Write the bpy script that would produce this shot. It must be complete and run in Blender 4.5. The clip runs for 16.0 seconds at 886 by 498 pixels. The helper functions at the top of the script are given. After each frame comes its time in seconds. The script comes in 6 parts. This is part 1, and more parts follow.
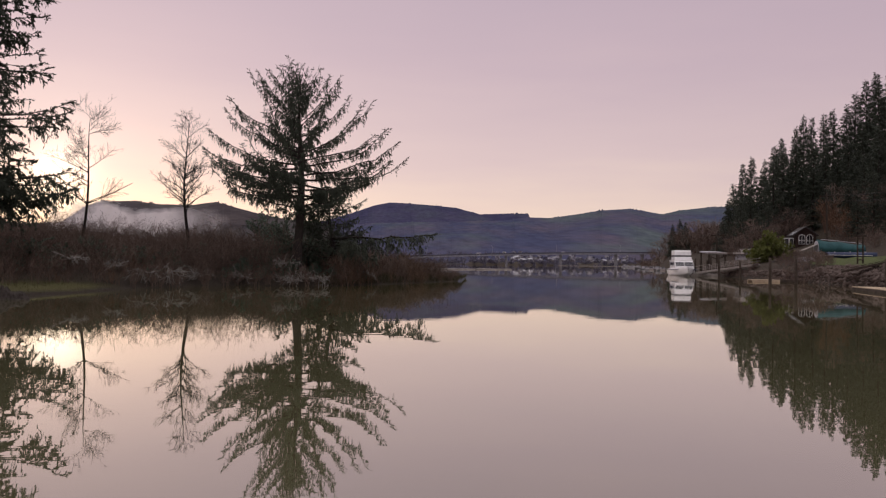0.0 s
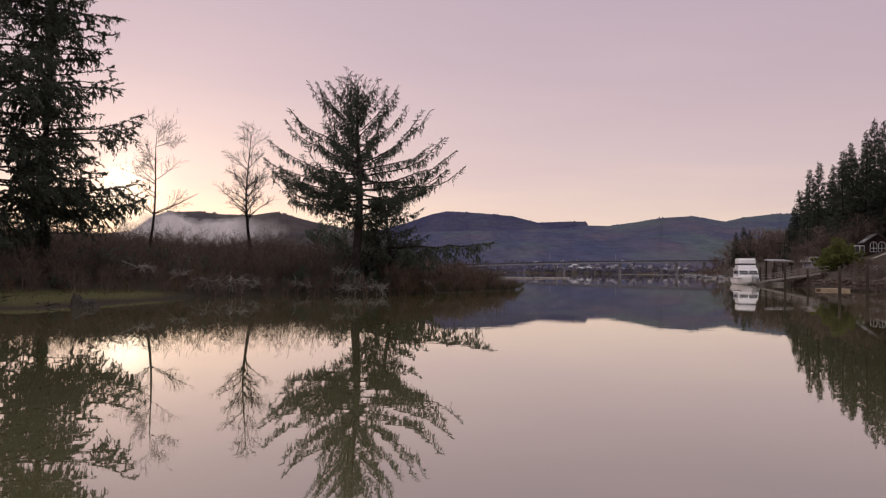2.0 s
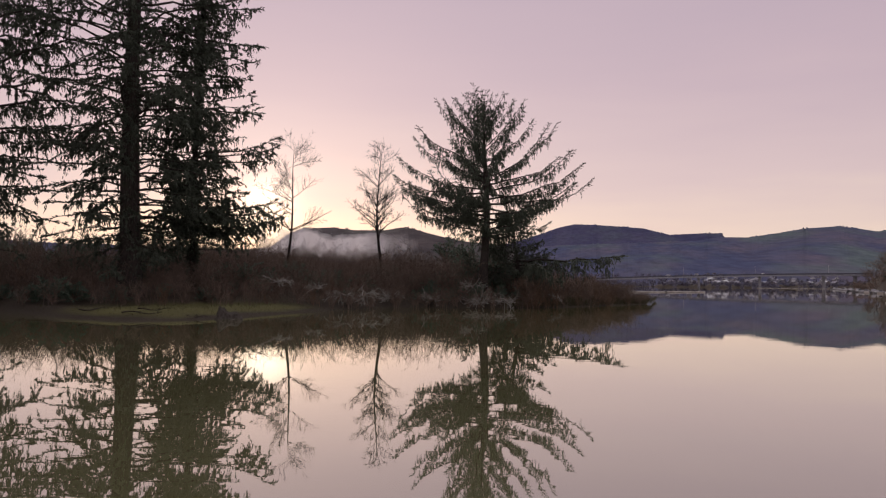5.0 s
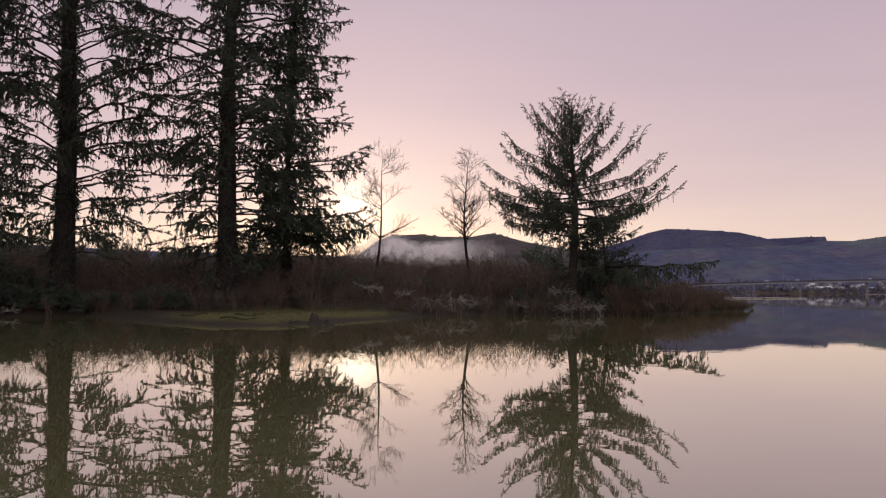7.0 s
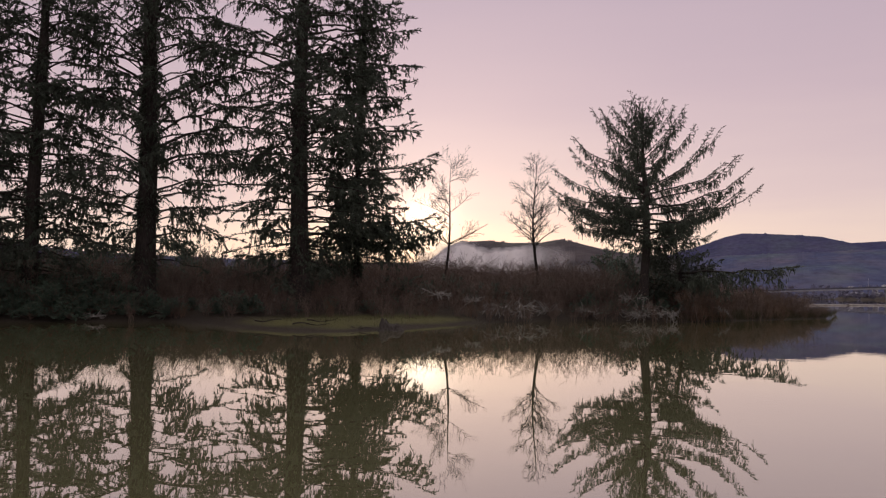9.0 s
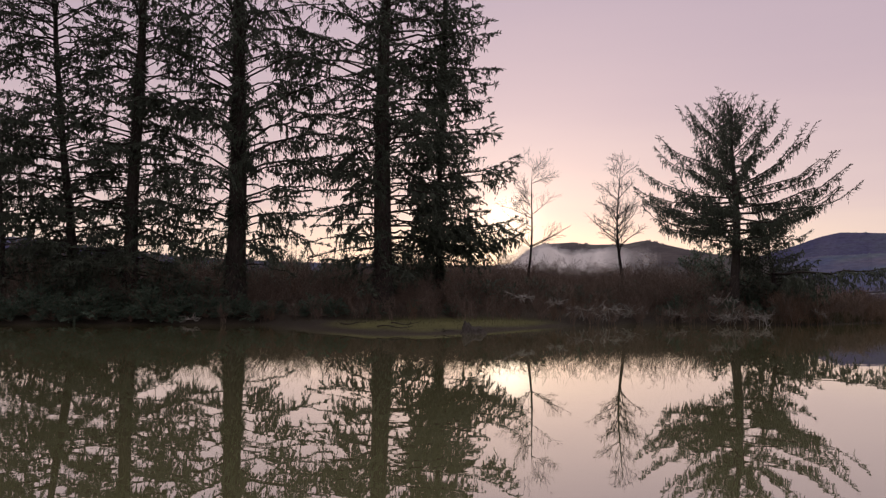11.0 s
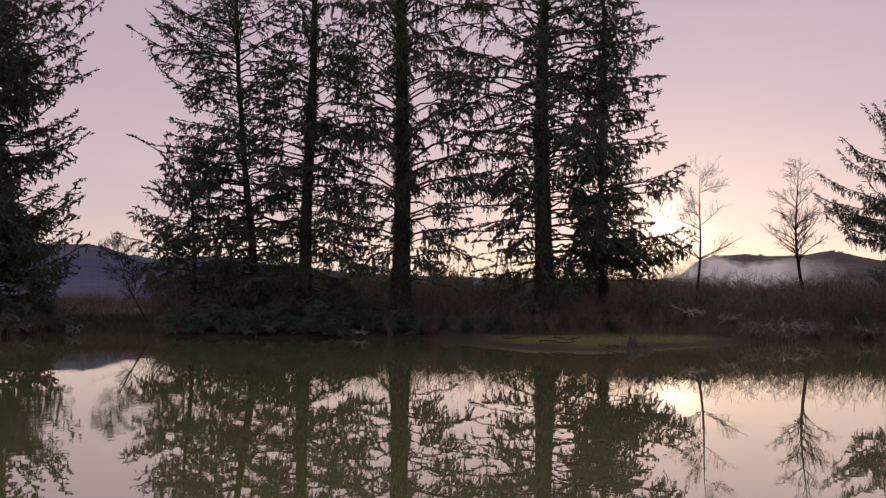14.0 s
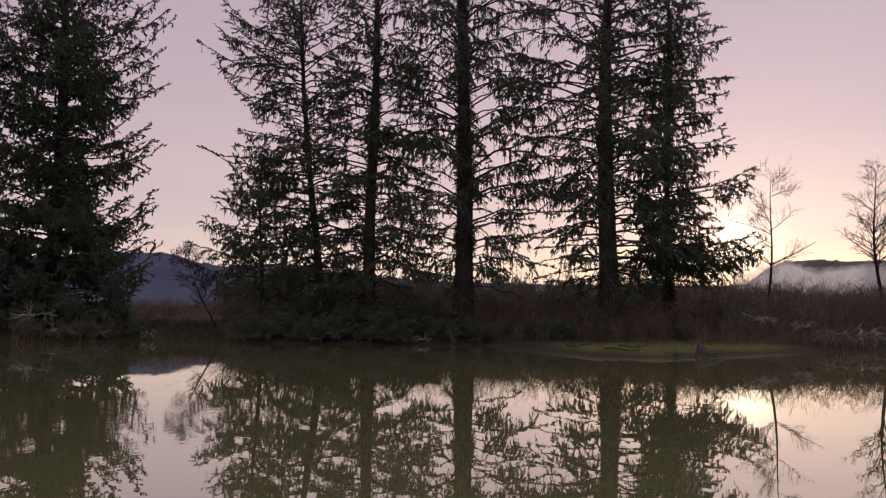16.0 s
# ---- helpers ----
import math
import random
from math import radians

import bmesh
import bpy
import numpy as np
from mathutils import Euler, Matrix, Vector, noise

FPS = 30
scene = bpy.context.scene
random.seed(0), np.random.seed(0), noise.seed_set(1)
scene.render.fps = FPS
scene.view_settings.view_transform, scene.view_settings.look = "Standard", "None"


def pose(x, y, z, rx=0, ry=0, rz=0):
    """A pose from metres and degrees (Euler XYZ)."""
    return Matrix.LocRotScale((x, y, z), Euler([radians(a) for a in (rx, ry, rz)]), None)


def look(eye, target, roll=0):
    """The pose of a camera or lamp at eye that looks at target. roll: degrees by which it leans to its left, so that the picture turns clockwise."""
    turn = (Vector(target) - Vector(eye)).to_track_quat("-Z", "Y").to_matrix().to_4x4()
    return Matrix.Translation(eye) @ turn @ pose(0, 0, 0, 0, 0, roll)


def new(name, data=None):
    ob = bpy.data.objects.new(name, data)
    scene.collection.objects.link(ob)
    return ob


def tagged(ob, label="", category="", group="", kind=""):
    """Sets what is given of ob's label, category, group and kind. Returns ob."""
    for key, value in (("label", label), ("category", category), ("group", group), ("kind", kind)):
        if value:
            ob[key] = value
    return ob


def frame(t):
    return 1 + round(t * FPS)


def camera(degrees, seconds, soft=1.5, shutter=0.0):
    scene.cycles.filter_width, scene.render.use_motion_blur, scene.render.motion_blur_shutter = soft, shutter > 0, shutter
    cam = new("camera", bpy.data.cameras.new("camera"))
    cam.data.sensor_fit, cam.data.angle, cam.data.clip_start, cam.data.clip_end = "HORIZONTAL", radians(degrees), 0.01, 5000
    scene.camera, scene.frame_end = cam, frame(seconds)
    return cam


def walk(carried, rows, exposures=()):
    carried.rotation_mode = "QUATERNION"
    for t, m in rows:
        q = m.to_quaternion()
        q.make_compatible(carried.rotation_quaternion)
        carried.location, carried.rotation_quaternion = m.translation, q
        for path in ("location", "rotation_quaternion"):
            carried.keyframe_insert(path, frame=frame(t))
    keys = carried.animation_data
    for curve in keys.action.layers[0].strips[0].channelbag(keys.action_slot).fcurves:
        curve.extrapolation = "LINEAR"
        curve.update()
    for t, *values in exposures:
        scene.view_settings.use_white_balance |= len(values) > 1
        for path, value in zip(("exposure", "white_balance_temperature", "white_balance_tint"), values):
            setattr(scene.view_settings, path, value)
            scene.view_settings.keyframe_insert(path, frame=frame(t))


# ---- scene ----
cam = camera(59.22, 16.0, soft=1.25)
PATH = [
    (0.0, pose(-0.000, 0.000, 1.600, 90.963, -0.712, 0.000)),
    (0.5, pose(-0.002, -0.000, 1.600, 91.121, -0.733, 0.966)),
    (1.0, pose(-0.004, -0.000, 1.600, 91.272, -0.668, 2.097)),
    (1.5, pose(-0.005, -0.000, 1.600, 91.391, -0.661, 3.150)),
    (2.0, pose(-0.007, -0.000, 1.600, 91.546, -0.665, 4.191)),
    (2.5, pose(-0.009, -0.000, 1.600, 91.733, -0.664, 5.353)),
    (3.0, pose(-0.011, -0.001, 1.600, 91.914, -0.621, 6.549)),
    (3.5, pose(-0.014, -0.001, 1.600, 92.046, -0.601, 8.143)),
    (4.0, pose(-0.017, -0.001, 1.600, 92.198, -0.610, 9.852)),
    (4.5, pose(-0.020, -0.002, 1.600, 92.330, -0.607, 11.617)),
    (5.0, pose(-0.023, -0.003, 1.600, 92.462, -0.614, 13.517)),
    (7.5, pose(-0.036, -0.007, 1.600, 92.985, -0.534, 21.227)),
    (8.0, pose(-0.038, -0.008, 1.600, 93.120, -0.545, 22.448)),
    (8.5, pose(-0.040, -0.008, 1.600, 93.193, -0.576, 23.711)),
    (9.0, pose(-0.042, -0.009, 1.600, 93.277, -0.538, 24.972)),
    (11.5, pose(-0.054, -0.016, 1.600, 93.506, -0.392, 32.714)),
    (12.0, pose(-0.057, -0.018, 1.600, 93.606, -0.395, 34.416)),
    (12.5, pose(-0.059, -0.019, 1.600, 93.711, -0.382, 35.999)),
    (13.0, pose(-0.062, -0.021, 1.600, 93.931, -0.433, 38.054)),
    (13.5, pose(-0.065, -0.024, 1.600, 94.195, -0.472, 40.599)),
    (14.0, pose(-0.068, -0.027, 1.600, 94.417, -0.421, 42.791)),
    (14.5, pose(-0.070, -0.029, 1.600, 94.603, -0.421, 44.633)),
    (15.0, pose(-0.072, -0.030, 1.600, 94.757, -0.445, 45.906)),
    (15.5, pose(-0.073, -0.031, 1.600, 94.850, -0.454, 46.722)),
    (16.0, pose(-0.074, -0.032, 1.600, 94.884, -0.513, 47.383)),
]
walk(cam, PATH)

# ---- light ----
SUN_AZ, SUN_EL = 26.3, 5.5          # degrees to the left of +Y, degrees up
SUN_DIR = Vector((-math.sin(radians(SUN_AZ)) * math.cos(radians(SUN_EL)),
                  math.cos(radians(SUN_AZ)) * math.cos(radians(SUN_EL)), math.sin(radians(SUN_EL))))


class Nodes:
    """A short way to write node trees."""

    def __init__(self, tree):
        self.tree = tree
        tree.nodes.clear()

    def add(self, kind, ins=None, operation="", clamp=False):
        n = self.tree.nodes.new(kind)
        if operation:
            n.operation = operation
        if clamp:
            n.use_clamp = True
        for k, v in (ins or {}).items():
            self.put(n.inputs[k], v)
        return n

    def put(self, socket, v):
        if isinstance(v, bpy.types.NodeSocket):
            self.tree.links.new(v, socket)
        elif isinstance(v, bpy.types.Node):
            self.tree.links.new(v.outputs[0], socket)
        else:
            socket.default_value = v

    def math(self, op, a, b=0.0, c=0.0, clamp=False):
        return self.add("ShaderNodeMath", {0: a, 1: b, 2: c}, op, clamp).outputs[0]

    def mix(self, fac, a, b, blend="MIX"):
        n = self.add("ShaderNodeMix")
        n.data_type, n.blend_type = "RGBA", blend
        self.put(n.inputs[0], fac), self.put(n.inputs[6], a), self.put(n.inputs[7], b)
        return n.outputs[2]

    def ramp(self, fac, stops, smooth=False):
        n = self.add("ShaderNodeValToRGB", {0: fac})
        el = n.color_ramp.elements
        n.color_ramp.interpolation = "EASE" if smooth else "LINEAR"
        while len(el) < len(stops):
            el.new(0.5)
        for e, (p, c) in zip(el, stops):
            e.position, e.color = p, (*c, 1) if len(c) == 3 else c
        return n.outputs[0]

    def noise(self, vec, scale, detail=4.0, rough=0.55):
        n = self.add("ShaderNodeTexNoise", {"Scale": scale, "Detail": detail, "Roughness": rough})
        if vec is not None:
            self.put(n.inputs["Vector"], vec)
        return n.outputs[0]


world = bpy.data.worlds.new("dawn_sky")
scene.world = world
world.use_nodes = True
w = Nodes(world.node_tree)
way = w.add("ShaderNodeTexCoord").outputs["Generated"]
sep = w.add("ShaderNodeSeparateXYZ", {0: way})
up = w.math("ARCSINE", sep.outputs[2])
elev = w.math("MULTIPLY", up, 180 / math.pi)
veil_vec = w.add("ShaderNodeMapping", {0: way, 3: (2.2, 2.2, 14.0)}).outputs[0]
veil = w.noise(veil_vec, 1.6, 5.0, 0.5)
shift = w.math("MULTIPLY_ADD", veil, 6.0, -3.0)
band = w.math("DIVIDE", w.math("ADD", elev, shift), 60.0, clamp=True)
grad = w.ramp(band, [(0.0, (1.06, 0.83, 0.69)), (0.055, (1.0, 0.765, 0.67)), (0.115, (0.84, 0.63, 0.64)),
                     (0.24, (0.71, 0.53, 0.59)), (0.38, (0.62, 0.475, 0.56)), (0.6, (1.2, 1.06, 1.10)), (1.0, (1.9, 1.72, 1.72))])
dot = w.add("ShaderNodeVectorMath", {0: way, 1: SUN_DIR}, operation="DOT_PRODUCT").outputs[1]
ang = w.math("MULTIPLY", w.math("ARCCOSINE", w.math("MINIMUM", dot, 1.0)), 180 / math.pi)


def bell(width):
    q = w.math("DIVIDE", ang, width)
    return w.math("EXPONENT", w.math("MULTIPLY", w.math("MULTIPLY", q, q), -1.0))


# cream light spread low along the horizon on both sides of the sun
flat_way = w.add("ShaderNodeVectorMath", {0: w.add("ShaderNodeMapping", {0: way, 3: (1, 1, 6.0)}).outputs[0]}, operation="NORMALIZE").outputs[0]
low = Vector((SUN_DIR.x, SUN_DIR.y, 0.045 * 6.0)).normalized()
side = w.add("ShaderNodeVectorMath", {0: flat_way, 1: low}, operation="DOT_PRODUCT").outputs[1]
side = w.math("DIVIDE", w.math("MULTIPLY", w.math("ARCCOSINE", w.math("MINIMUM", side, 1.0)), 180 / math.pi), 14.0)
side = w.math("EXPONENT", w.math("MULTIPLY", w.math("MULTIPLY", side, side), -1.0))
glow = w.mix(side, grad, w.mix(1.0, grad, (0.05, 0.05, 0.03, 1), "ADD"))
for width, colour in ((1.4, (0.68, 0.62, 0.46)), (2.4, (0.21, 0.2, 0.165)), (7.0, (0.015, 0.022, 0.035))):
    glow = w.mix(bell(width), glow, w.mix(1.0, glow, (*colour, 1), "ADD"))
# the veil high over the sun is a cooler pink
glow = w.mix(bell(15.0), glow, w.mix(1.0, glow, (0.98, 1.0, 1.05, 1), "MULTIPLY"))
# away from the sun the veil is a little darker
far = w.math("SMOOTH_MIN", w.math("DIVIDE", ang, 150.0), 1.0, 0.1)
dim = w.mix(far, glow, w.mix(1.0, glow, (0.62, 0.64, 0.70, 1), "MULTIPLY"))
sky = w.add("ShaderNodeTexSky")
sky.sky_type, sky.sun_disc = "NISHITA", False
sky.sun_elevation, sky.sun_rotation = radians(SUN_EL), radians(-SUN_AZ)
bg1 = w.add("ShaderNodeBackground", {"Color": dim, "Strength": 0.86})
bg2 = w.add("ShaderNodeBackground", {"Color": sky.outputs[0], "Strength": 0.012})
w.add("ShaderNodeOutputWorld", {0: w.add("ShaderNodeAddShader", {0: bg1, 1: bg2})})

sun = new("sun", bpy.data.lights.new("sun", "SUN"))
sun.data.energy, sun.data.angle, sun.data.color = 0.0008, radians(4.0), (1.0, 0.78, 0.5)
sun.matrix_world = look(SUN_DIR * 100, (0, 0, 0))


# ---- materials ----
def material(name):
    m = bpy.data.materials.new(name)
    m.use_nodes = True
    return m, Nodes(m.node_tree)


def surface(name, dark, light, rough=0.8, scale=1.5, fine=18.0, bump=0.3, metal=0.0, per_piece=0.0, depth=0.02, spec=0.3):
    """Two-scale mottled surface: broad stains and fine grain with relief."""
    m, n = material(name)
    co = n.add("ShaderNodeTexCoord").outputs["Object"]
    broad, grain = n.noise(co, scale, 4.0), n.noise(co, fine, 6.0, 0.65)
    f = n.math("ADD", n.math("MULTIPLY", broad, 0.6), n.math("MULTIPLY", grain, 0.4))
    f = n.add("ShaderNodeMapRange", {0: f, 1: 0.35, 2: 0.65}).outputs[0]
    col = n.mix(f, (*dark, 1), (*light, 1))
    if per_piece:
        r = n.add("ShaderNodeObjectInfo").outputs["Random"]
        r2 = n.add("ShaderNodeNewGeometry").outputs["Random Per Island"]
        k = n.math("MULTIPLY_ADD", n.math("ADD", r, r2), per_piece, 1.0 - per_piece)
        col = n.mix(1.0, col, n.add("ShaderNodeCombineColor", {0: k, 1: k, 2: k}).outputs[0], "MULTIPLY")
    b = n.add("ShaderNodeBump", {"Strength": bump, "Distance": depth, "Height": grain})
    rg = n.math("MULTIPLY_ADD", grain, 0.25, rough - 0.12, clamp=True)
    p = n.add("ShaderNodeBsdfPrincipled", {"Base Color": col, "Roughness": rg, "Metallic": metal, "Normal": b.outputs[0], "Specular IOR Level": spec})
    n.add("ShaderNodeOutputMaterial", {0: p})
    return m


def foliage(name, dark, light, through_light=0.25):
    m, n = material(name)
    r = n.add("ShaderNodeNewGeometry").outputs["Random Per Island"]
    co = n.add("ShaderNodeTexCoord").outputs["Object"]
    f = n.math("ADD", n.math("MULTIPLY", r, 0.5), n.math("MULTIPLY", n.noise(co, 0.7, 2.0), 0.5))
    col = n.mix(f, (*dark, 1), (*light, 1))
    d = n.add("ShaderNodeBsdfPrincipled", {"Base Color": col, "Roughness": 0.7, "Specular IOR Level": 0.25})
    t = n.add("ShaderNodeBsdfTranslucent", {0: col})
    n.add("ShaderNodeOutputMaterial", {0: n.add("ShaderNodeMixShader", {0: through_light, 1: d, 2: t})})
    return m


def water_material():
    m, n = material("calm_murky_water")
    co = n.add("ShaderNodeTexCoord").outputs["Object"]
    ripple = n.noise(n.add("ShaderNodeMapping", {0: co, 3: (0.5, 1.2, 1.0)}).outputs[0], 1.3, 3.0)
    fine = n.noise(co, 6.0, 2.0)
    patch = n.add("ShaderNodeMapRange", {0: n.noise(co, 0.07, 2.0), 1: 0.52, 2: 0.68}).outputs[0]
    h = n.math("ADD", n.math("MULTIPLY", ripple, 1.0), n.math("MULTIPLY", n.math("MULTIPLY", fine, patch), 0.5))
    # a breath of wind on the water off the left bank
    spot = n.add("ShaderNodeVectorMath", {0: co, 1: (-12.6, 4.6, 0.0)}, operation="DISTANCE").outputs["Value"]
    cat = n.add("ShaderNodeMapRange", {0: n.math("MULTIPLY_ADD", patch, 3.0, spot), 1: 5.5, 2: 1.5}).outputs[0]
    waves = n.noise(n.add("ShaderNodeMapping", {0: co, 2: (0, 0, 1.2), 3: (1.0, 0.35, 1.0)}).outputs[0], 5.5, 2.0)
    h = n.math("ADD", h, n.math("MULTIPLY", n.math("MULTIPLY", waves, cat), 2.2))
    b = n.add("ShaderNodeBump", {"Strength": 0.05, "Distance": 0.02, "Height": h})
    fr = n.add("ShaderNodeFresnel", {"IOR": 1.33})
    gloss = n.math("POWER", fr, 0.47)
    body = n.add("ShaderNodeBsdfDiffuse", {"Color": (0.1, 0.094, 0.046, 1)})
    shine = n.add("ShaderNodeBsdfGlossy", {"Color": (0.99, 0.975, 0.945, 1), "Roughness": 0.008, "Normal": b.outputs[0]})
    n.add("ShaderNodeOutputMaterial", {0: n.add("ShaderNodeMixShader", {0: gloss, 1: body, 2: shine})})
    return m


def ground_material():
    """Lake mud at the waterline, moss and sedge on the flat, leaf litter above."""
    m, n = material("bank_mud_and_grass")
    co = n.add("ShaderNodeTexCoord").outputs["Object"]
    z = n.add("ShaderNodeSeparateXYZ", {0: co}).outputs[2]
    broad, grain = n.noise(co, 0.35, 4.0), n.noise(co, 9.0, 6.0, 0.7)
    mud = n.mix(grain, (0.016, 0.012, 0.009, 1), (0.038, 0.029, 0.02, 1))
    grass = n.mix(n.math("ADD", n.math("MULTIPLY", grain, 0.5), n.math("MULTIPLY", broad, 0.5)), (0.032, 0.033, 0.012, 1), (0.108, 0.099, 0.034, 1))
    zz = n.math("ADD", z, n.math("MULTIPLY_ADD", broad, 0.24, -0.12))
    f = n.add("ShaderNodeMapRange", {0: zz, 1: 0.06, 2: 0.2}).outputs[0]
    away = n.add("ShaderNodeVectorMath", {0: co, 1: (-16.4, 31.8, 0.3)}, operation="DISTANCE").outputs["Value"]
    f = n.math("MULTIPLY", f, n.add("ShaderNodeMapRange", {0: n.math("MULTIPLY_ADD", broad, 4.0, away), 1: 11.0, 2: 8.0}).outputs[0])
    litter = n.mix(grain, (0.022, 0.017, 0.012, 1), (0.055, 0.042, 0.028, 1))
    f2 = n.add("ShaderNodeMapRange", {0: zz, 1: 0.36, 2: 0.5}).outputs[0]
    b = n.add("ShaderNodeBump", {"Strength": 0.8, "Distance": 0.08, "Height": grain})
    p = n.add("ShaderNodeBsdfPrincipled", {"Base Color": n.mix(f2, n.mix(f, mud, grass), litter), "Roughness": 0.9, "Normal": b.outputs[0], "Specular IOR Level": 0.15})
    n.add("ShaderNodeOutputMaterial", {0: p})
    return m


M_WATER = water_material()
M_GROUND = ground_material()


def bark_material():
    """Scaly furrowed bark: plates drawn out upwards, grey-green moss in patches."""
    m, n = material("spruce_bark")
    co = n.add("ShaderNodeTexCoord").outputs["Object"]
    long = n.add("ShaderNodeMapping", {0: co, 3: (1.0, 1.0, 0.28)}).outputs[0]
    plates = n.add("ShaderNodeTexVoronoi", {"Vector": long, "Scale": 11.0}).outputs["Distance"]
    grain, moss = n.noise(long, 24.0, 6.0, 0.7), n.noise(co, 1.1, 3.0)
    f = n.math("ADD", n.math("MULTIPLY", plates, 0.7), n.math("MULTIPLY", grain, 0.4), clamp=True)
    col = n.mix(f, (0.02, 0.017, 0.015, 1), (0.062, 0.053, 0.046, 1))
    col = n.mix(n.add("ShaderNodeMapRange", {0: moss, 1: 0.56, 2: 0.68, 4: 0.6}).outputs[0], col, (0.04, 0.046, 0.026, 1))
    b = n.add("ShaderNodeBump", {"Strength": 0.9, "Distance": 0.06, "Height": f})
    n.add("ShaderNodeOutputMaterial", {0: n.add("ShaderNodeBsdfPrincipled", {"Base Color": col, "Roughness": 0.95, "Normal": b.outputs[0], "Specular IOR Level": 0.1})})
    return m


M_BARK = bark_material()
M_ALDER = surface("grey_alder_bark", (0.018, 0.014, 0.013), (0.046, 0.038, 0.034), 0.9, 3.0, 20.0, 0.4, spec=0.1)
M_NEEDLE = foliage("spruce_needles", (0.036, 0.044, 0.033), (0.092, 0.106, 0.076), 0.42)
# slope needles: green lightened to take in some aerial haze
M_NEEDLE_FAR = foliage("haze_lifted_hillside_needles", (0.032, 0.040, 0.032), (0.074, 0.087, 0.059), 0.1)
M_SHRUB_GREEN = foliage("evergreen_shrub_leaves", (0.046, 0.068, 0.05), (0.104, 0.142, 0.1))
M_TWIG = surface("brown_shrub_twigs", (0.076, 0.056, 0.045), (0.195, 0.145, 0.114), 0.9, 1.0, 8.0, 0.1, per_piece=0.3, spec=0.1)
M_TWIG_RED = surface("rusty_shrub_twigs", (0.075, 0.05, 0.035), (0.175, 0.12, 0.084), 0.9, 1.0, 8.0, 0.1, per_piece=0.3, spec=0.1)
M_BRUSH = surface("dark_marsh_brush", (0.056, 0.042, 0.034), (0.145, 0.107, 0.085), 0.9, 1.0, 8.0, 0.1, per_piece=0.3, spec=0.1)
M_LICHEN = surface("pale_lichen_on_branches", (0.14, 0.13, 0.115), (0.30, 0.28, 0.25), 0.95, 3.0, 25.0, 0.3, spec=0.1)


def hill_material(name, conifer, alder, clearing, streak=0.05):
    """Far woods: dark conifer stands, reddish leafless alder and greener cleared slopes, with a fine canopy grain. Blue
    in the given colours stands for haze.
    """
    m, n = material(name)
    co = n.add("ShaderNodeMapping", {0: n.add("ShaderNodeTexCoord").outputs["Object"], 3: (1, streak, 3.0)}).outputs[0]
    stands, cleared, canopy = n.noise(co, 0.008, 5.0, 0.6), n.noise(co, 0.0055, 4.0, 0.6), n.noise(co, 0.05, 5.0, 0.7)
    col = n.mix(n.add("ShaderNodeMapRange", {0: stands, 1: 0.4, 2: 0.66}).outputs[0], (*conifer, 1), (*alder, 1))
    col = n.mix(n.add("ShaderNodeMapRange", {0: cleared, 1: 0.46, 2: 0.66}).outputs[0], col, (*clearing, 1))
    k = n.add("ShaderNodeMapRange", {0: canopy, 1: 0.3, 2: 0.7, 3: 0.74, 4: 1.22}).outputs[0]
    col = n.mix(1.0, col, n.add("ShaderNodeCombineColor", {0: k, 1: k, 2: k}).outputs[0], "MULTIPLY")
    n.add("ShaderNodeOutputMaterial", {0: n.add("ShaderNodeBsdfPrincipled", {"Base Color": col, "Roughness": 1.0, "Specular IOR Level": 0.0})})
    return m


# the blue and violet of these first two is aerial haze put into the colour
M_HILL_FAR = hill_material("haze_blue_far_ridge", (0.046, 0.046, 0.088), (0.064, 0.06, 0.10), (0.062, 0.066, 0.096))
M_HILL = hill_material("haze_blue_hillside", (0.058, 0.065, 0.112), (0.096, 0.085, 0.114), (0.084, 0.104, 0.110))
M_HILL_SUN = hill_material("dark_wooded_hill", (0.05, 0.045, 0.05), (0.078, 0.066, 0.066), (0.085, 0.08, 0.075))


# ---- building tools ----
def mesh(name, verts, faces, mat, smooth=False):
    """A mesh from arrays: faces all triangles or all quads, or a list of arrays of both."""
    me = bpy.data.meshes.new(name)
    verts = np.asarray(verts, dtype=np.float32)
    groups = faces if isinstance(faces, list) else [faces]
    groups = [np.asarray(g, dtype=np.int32) for g in groups if len(g)]
    me.vertices.add(len(verts))
    me.vertices.foreach_set("co", verts.ravel())
    loops = np.concatenate([g.ravel() for g in groups])
    sizes = np.concatenate([np.full(len(g), g.shape[1], dtype=np.int32) for g in groups])
    starts = np.concatenate([[0], np.cumsum(sizes)[:-1]]).astype(np.int32)
    me.loops.add(len(loops))
    me.loops.foreach_set("vertex_index", loops)
    me.polygons.add(len(sizes))
    me.polygons.foreach_set("loop_start", starts)
    if smooth:
        me.polygons.foreach_set("use_smooth", np.ones(len(sizes), dtype=bool))
    me.materials.append(mat)
    me.update(calc_edges=True)
    me.validate()
    return me


def thing(name, x, y, z, label, category, group="", turn=0.0, kind=""):
    ob = new(name)
    ob.empty_display_size = 0.2
    ob.matrix_basis = pose(x, y, z, 0, 0, turn)
    return tagged(ob, label, category, group, kind)


def child(name, me, parent, label=""):
    ob = new(name, me)
    ob.parent = parent
    return tagged(ob, label) if label else ob


def at(az, dist):
    """Plan place at degrees left of +Y and metres from the tripod."""
    return -dist * math.sin(radians(az)), dist * math.cos(radians(az))


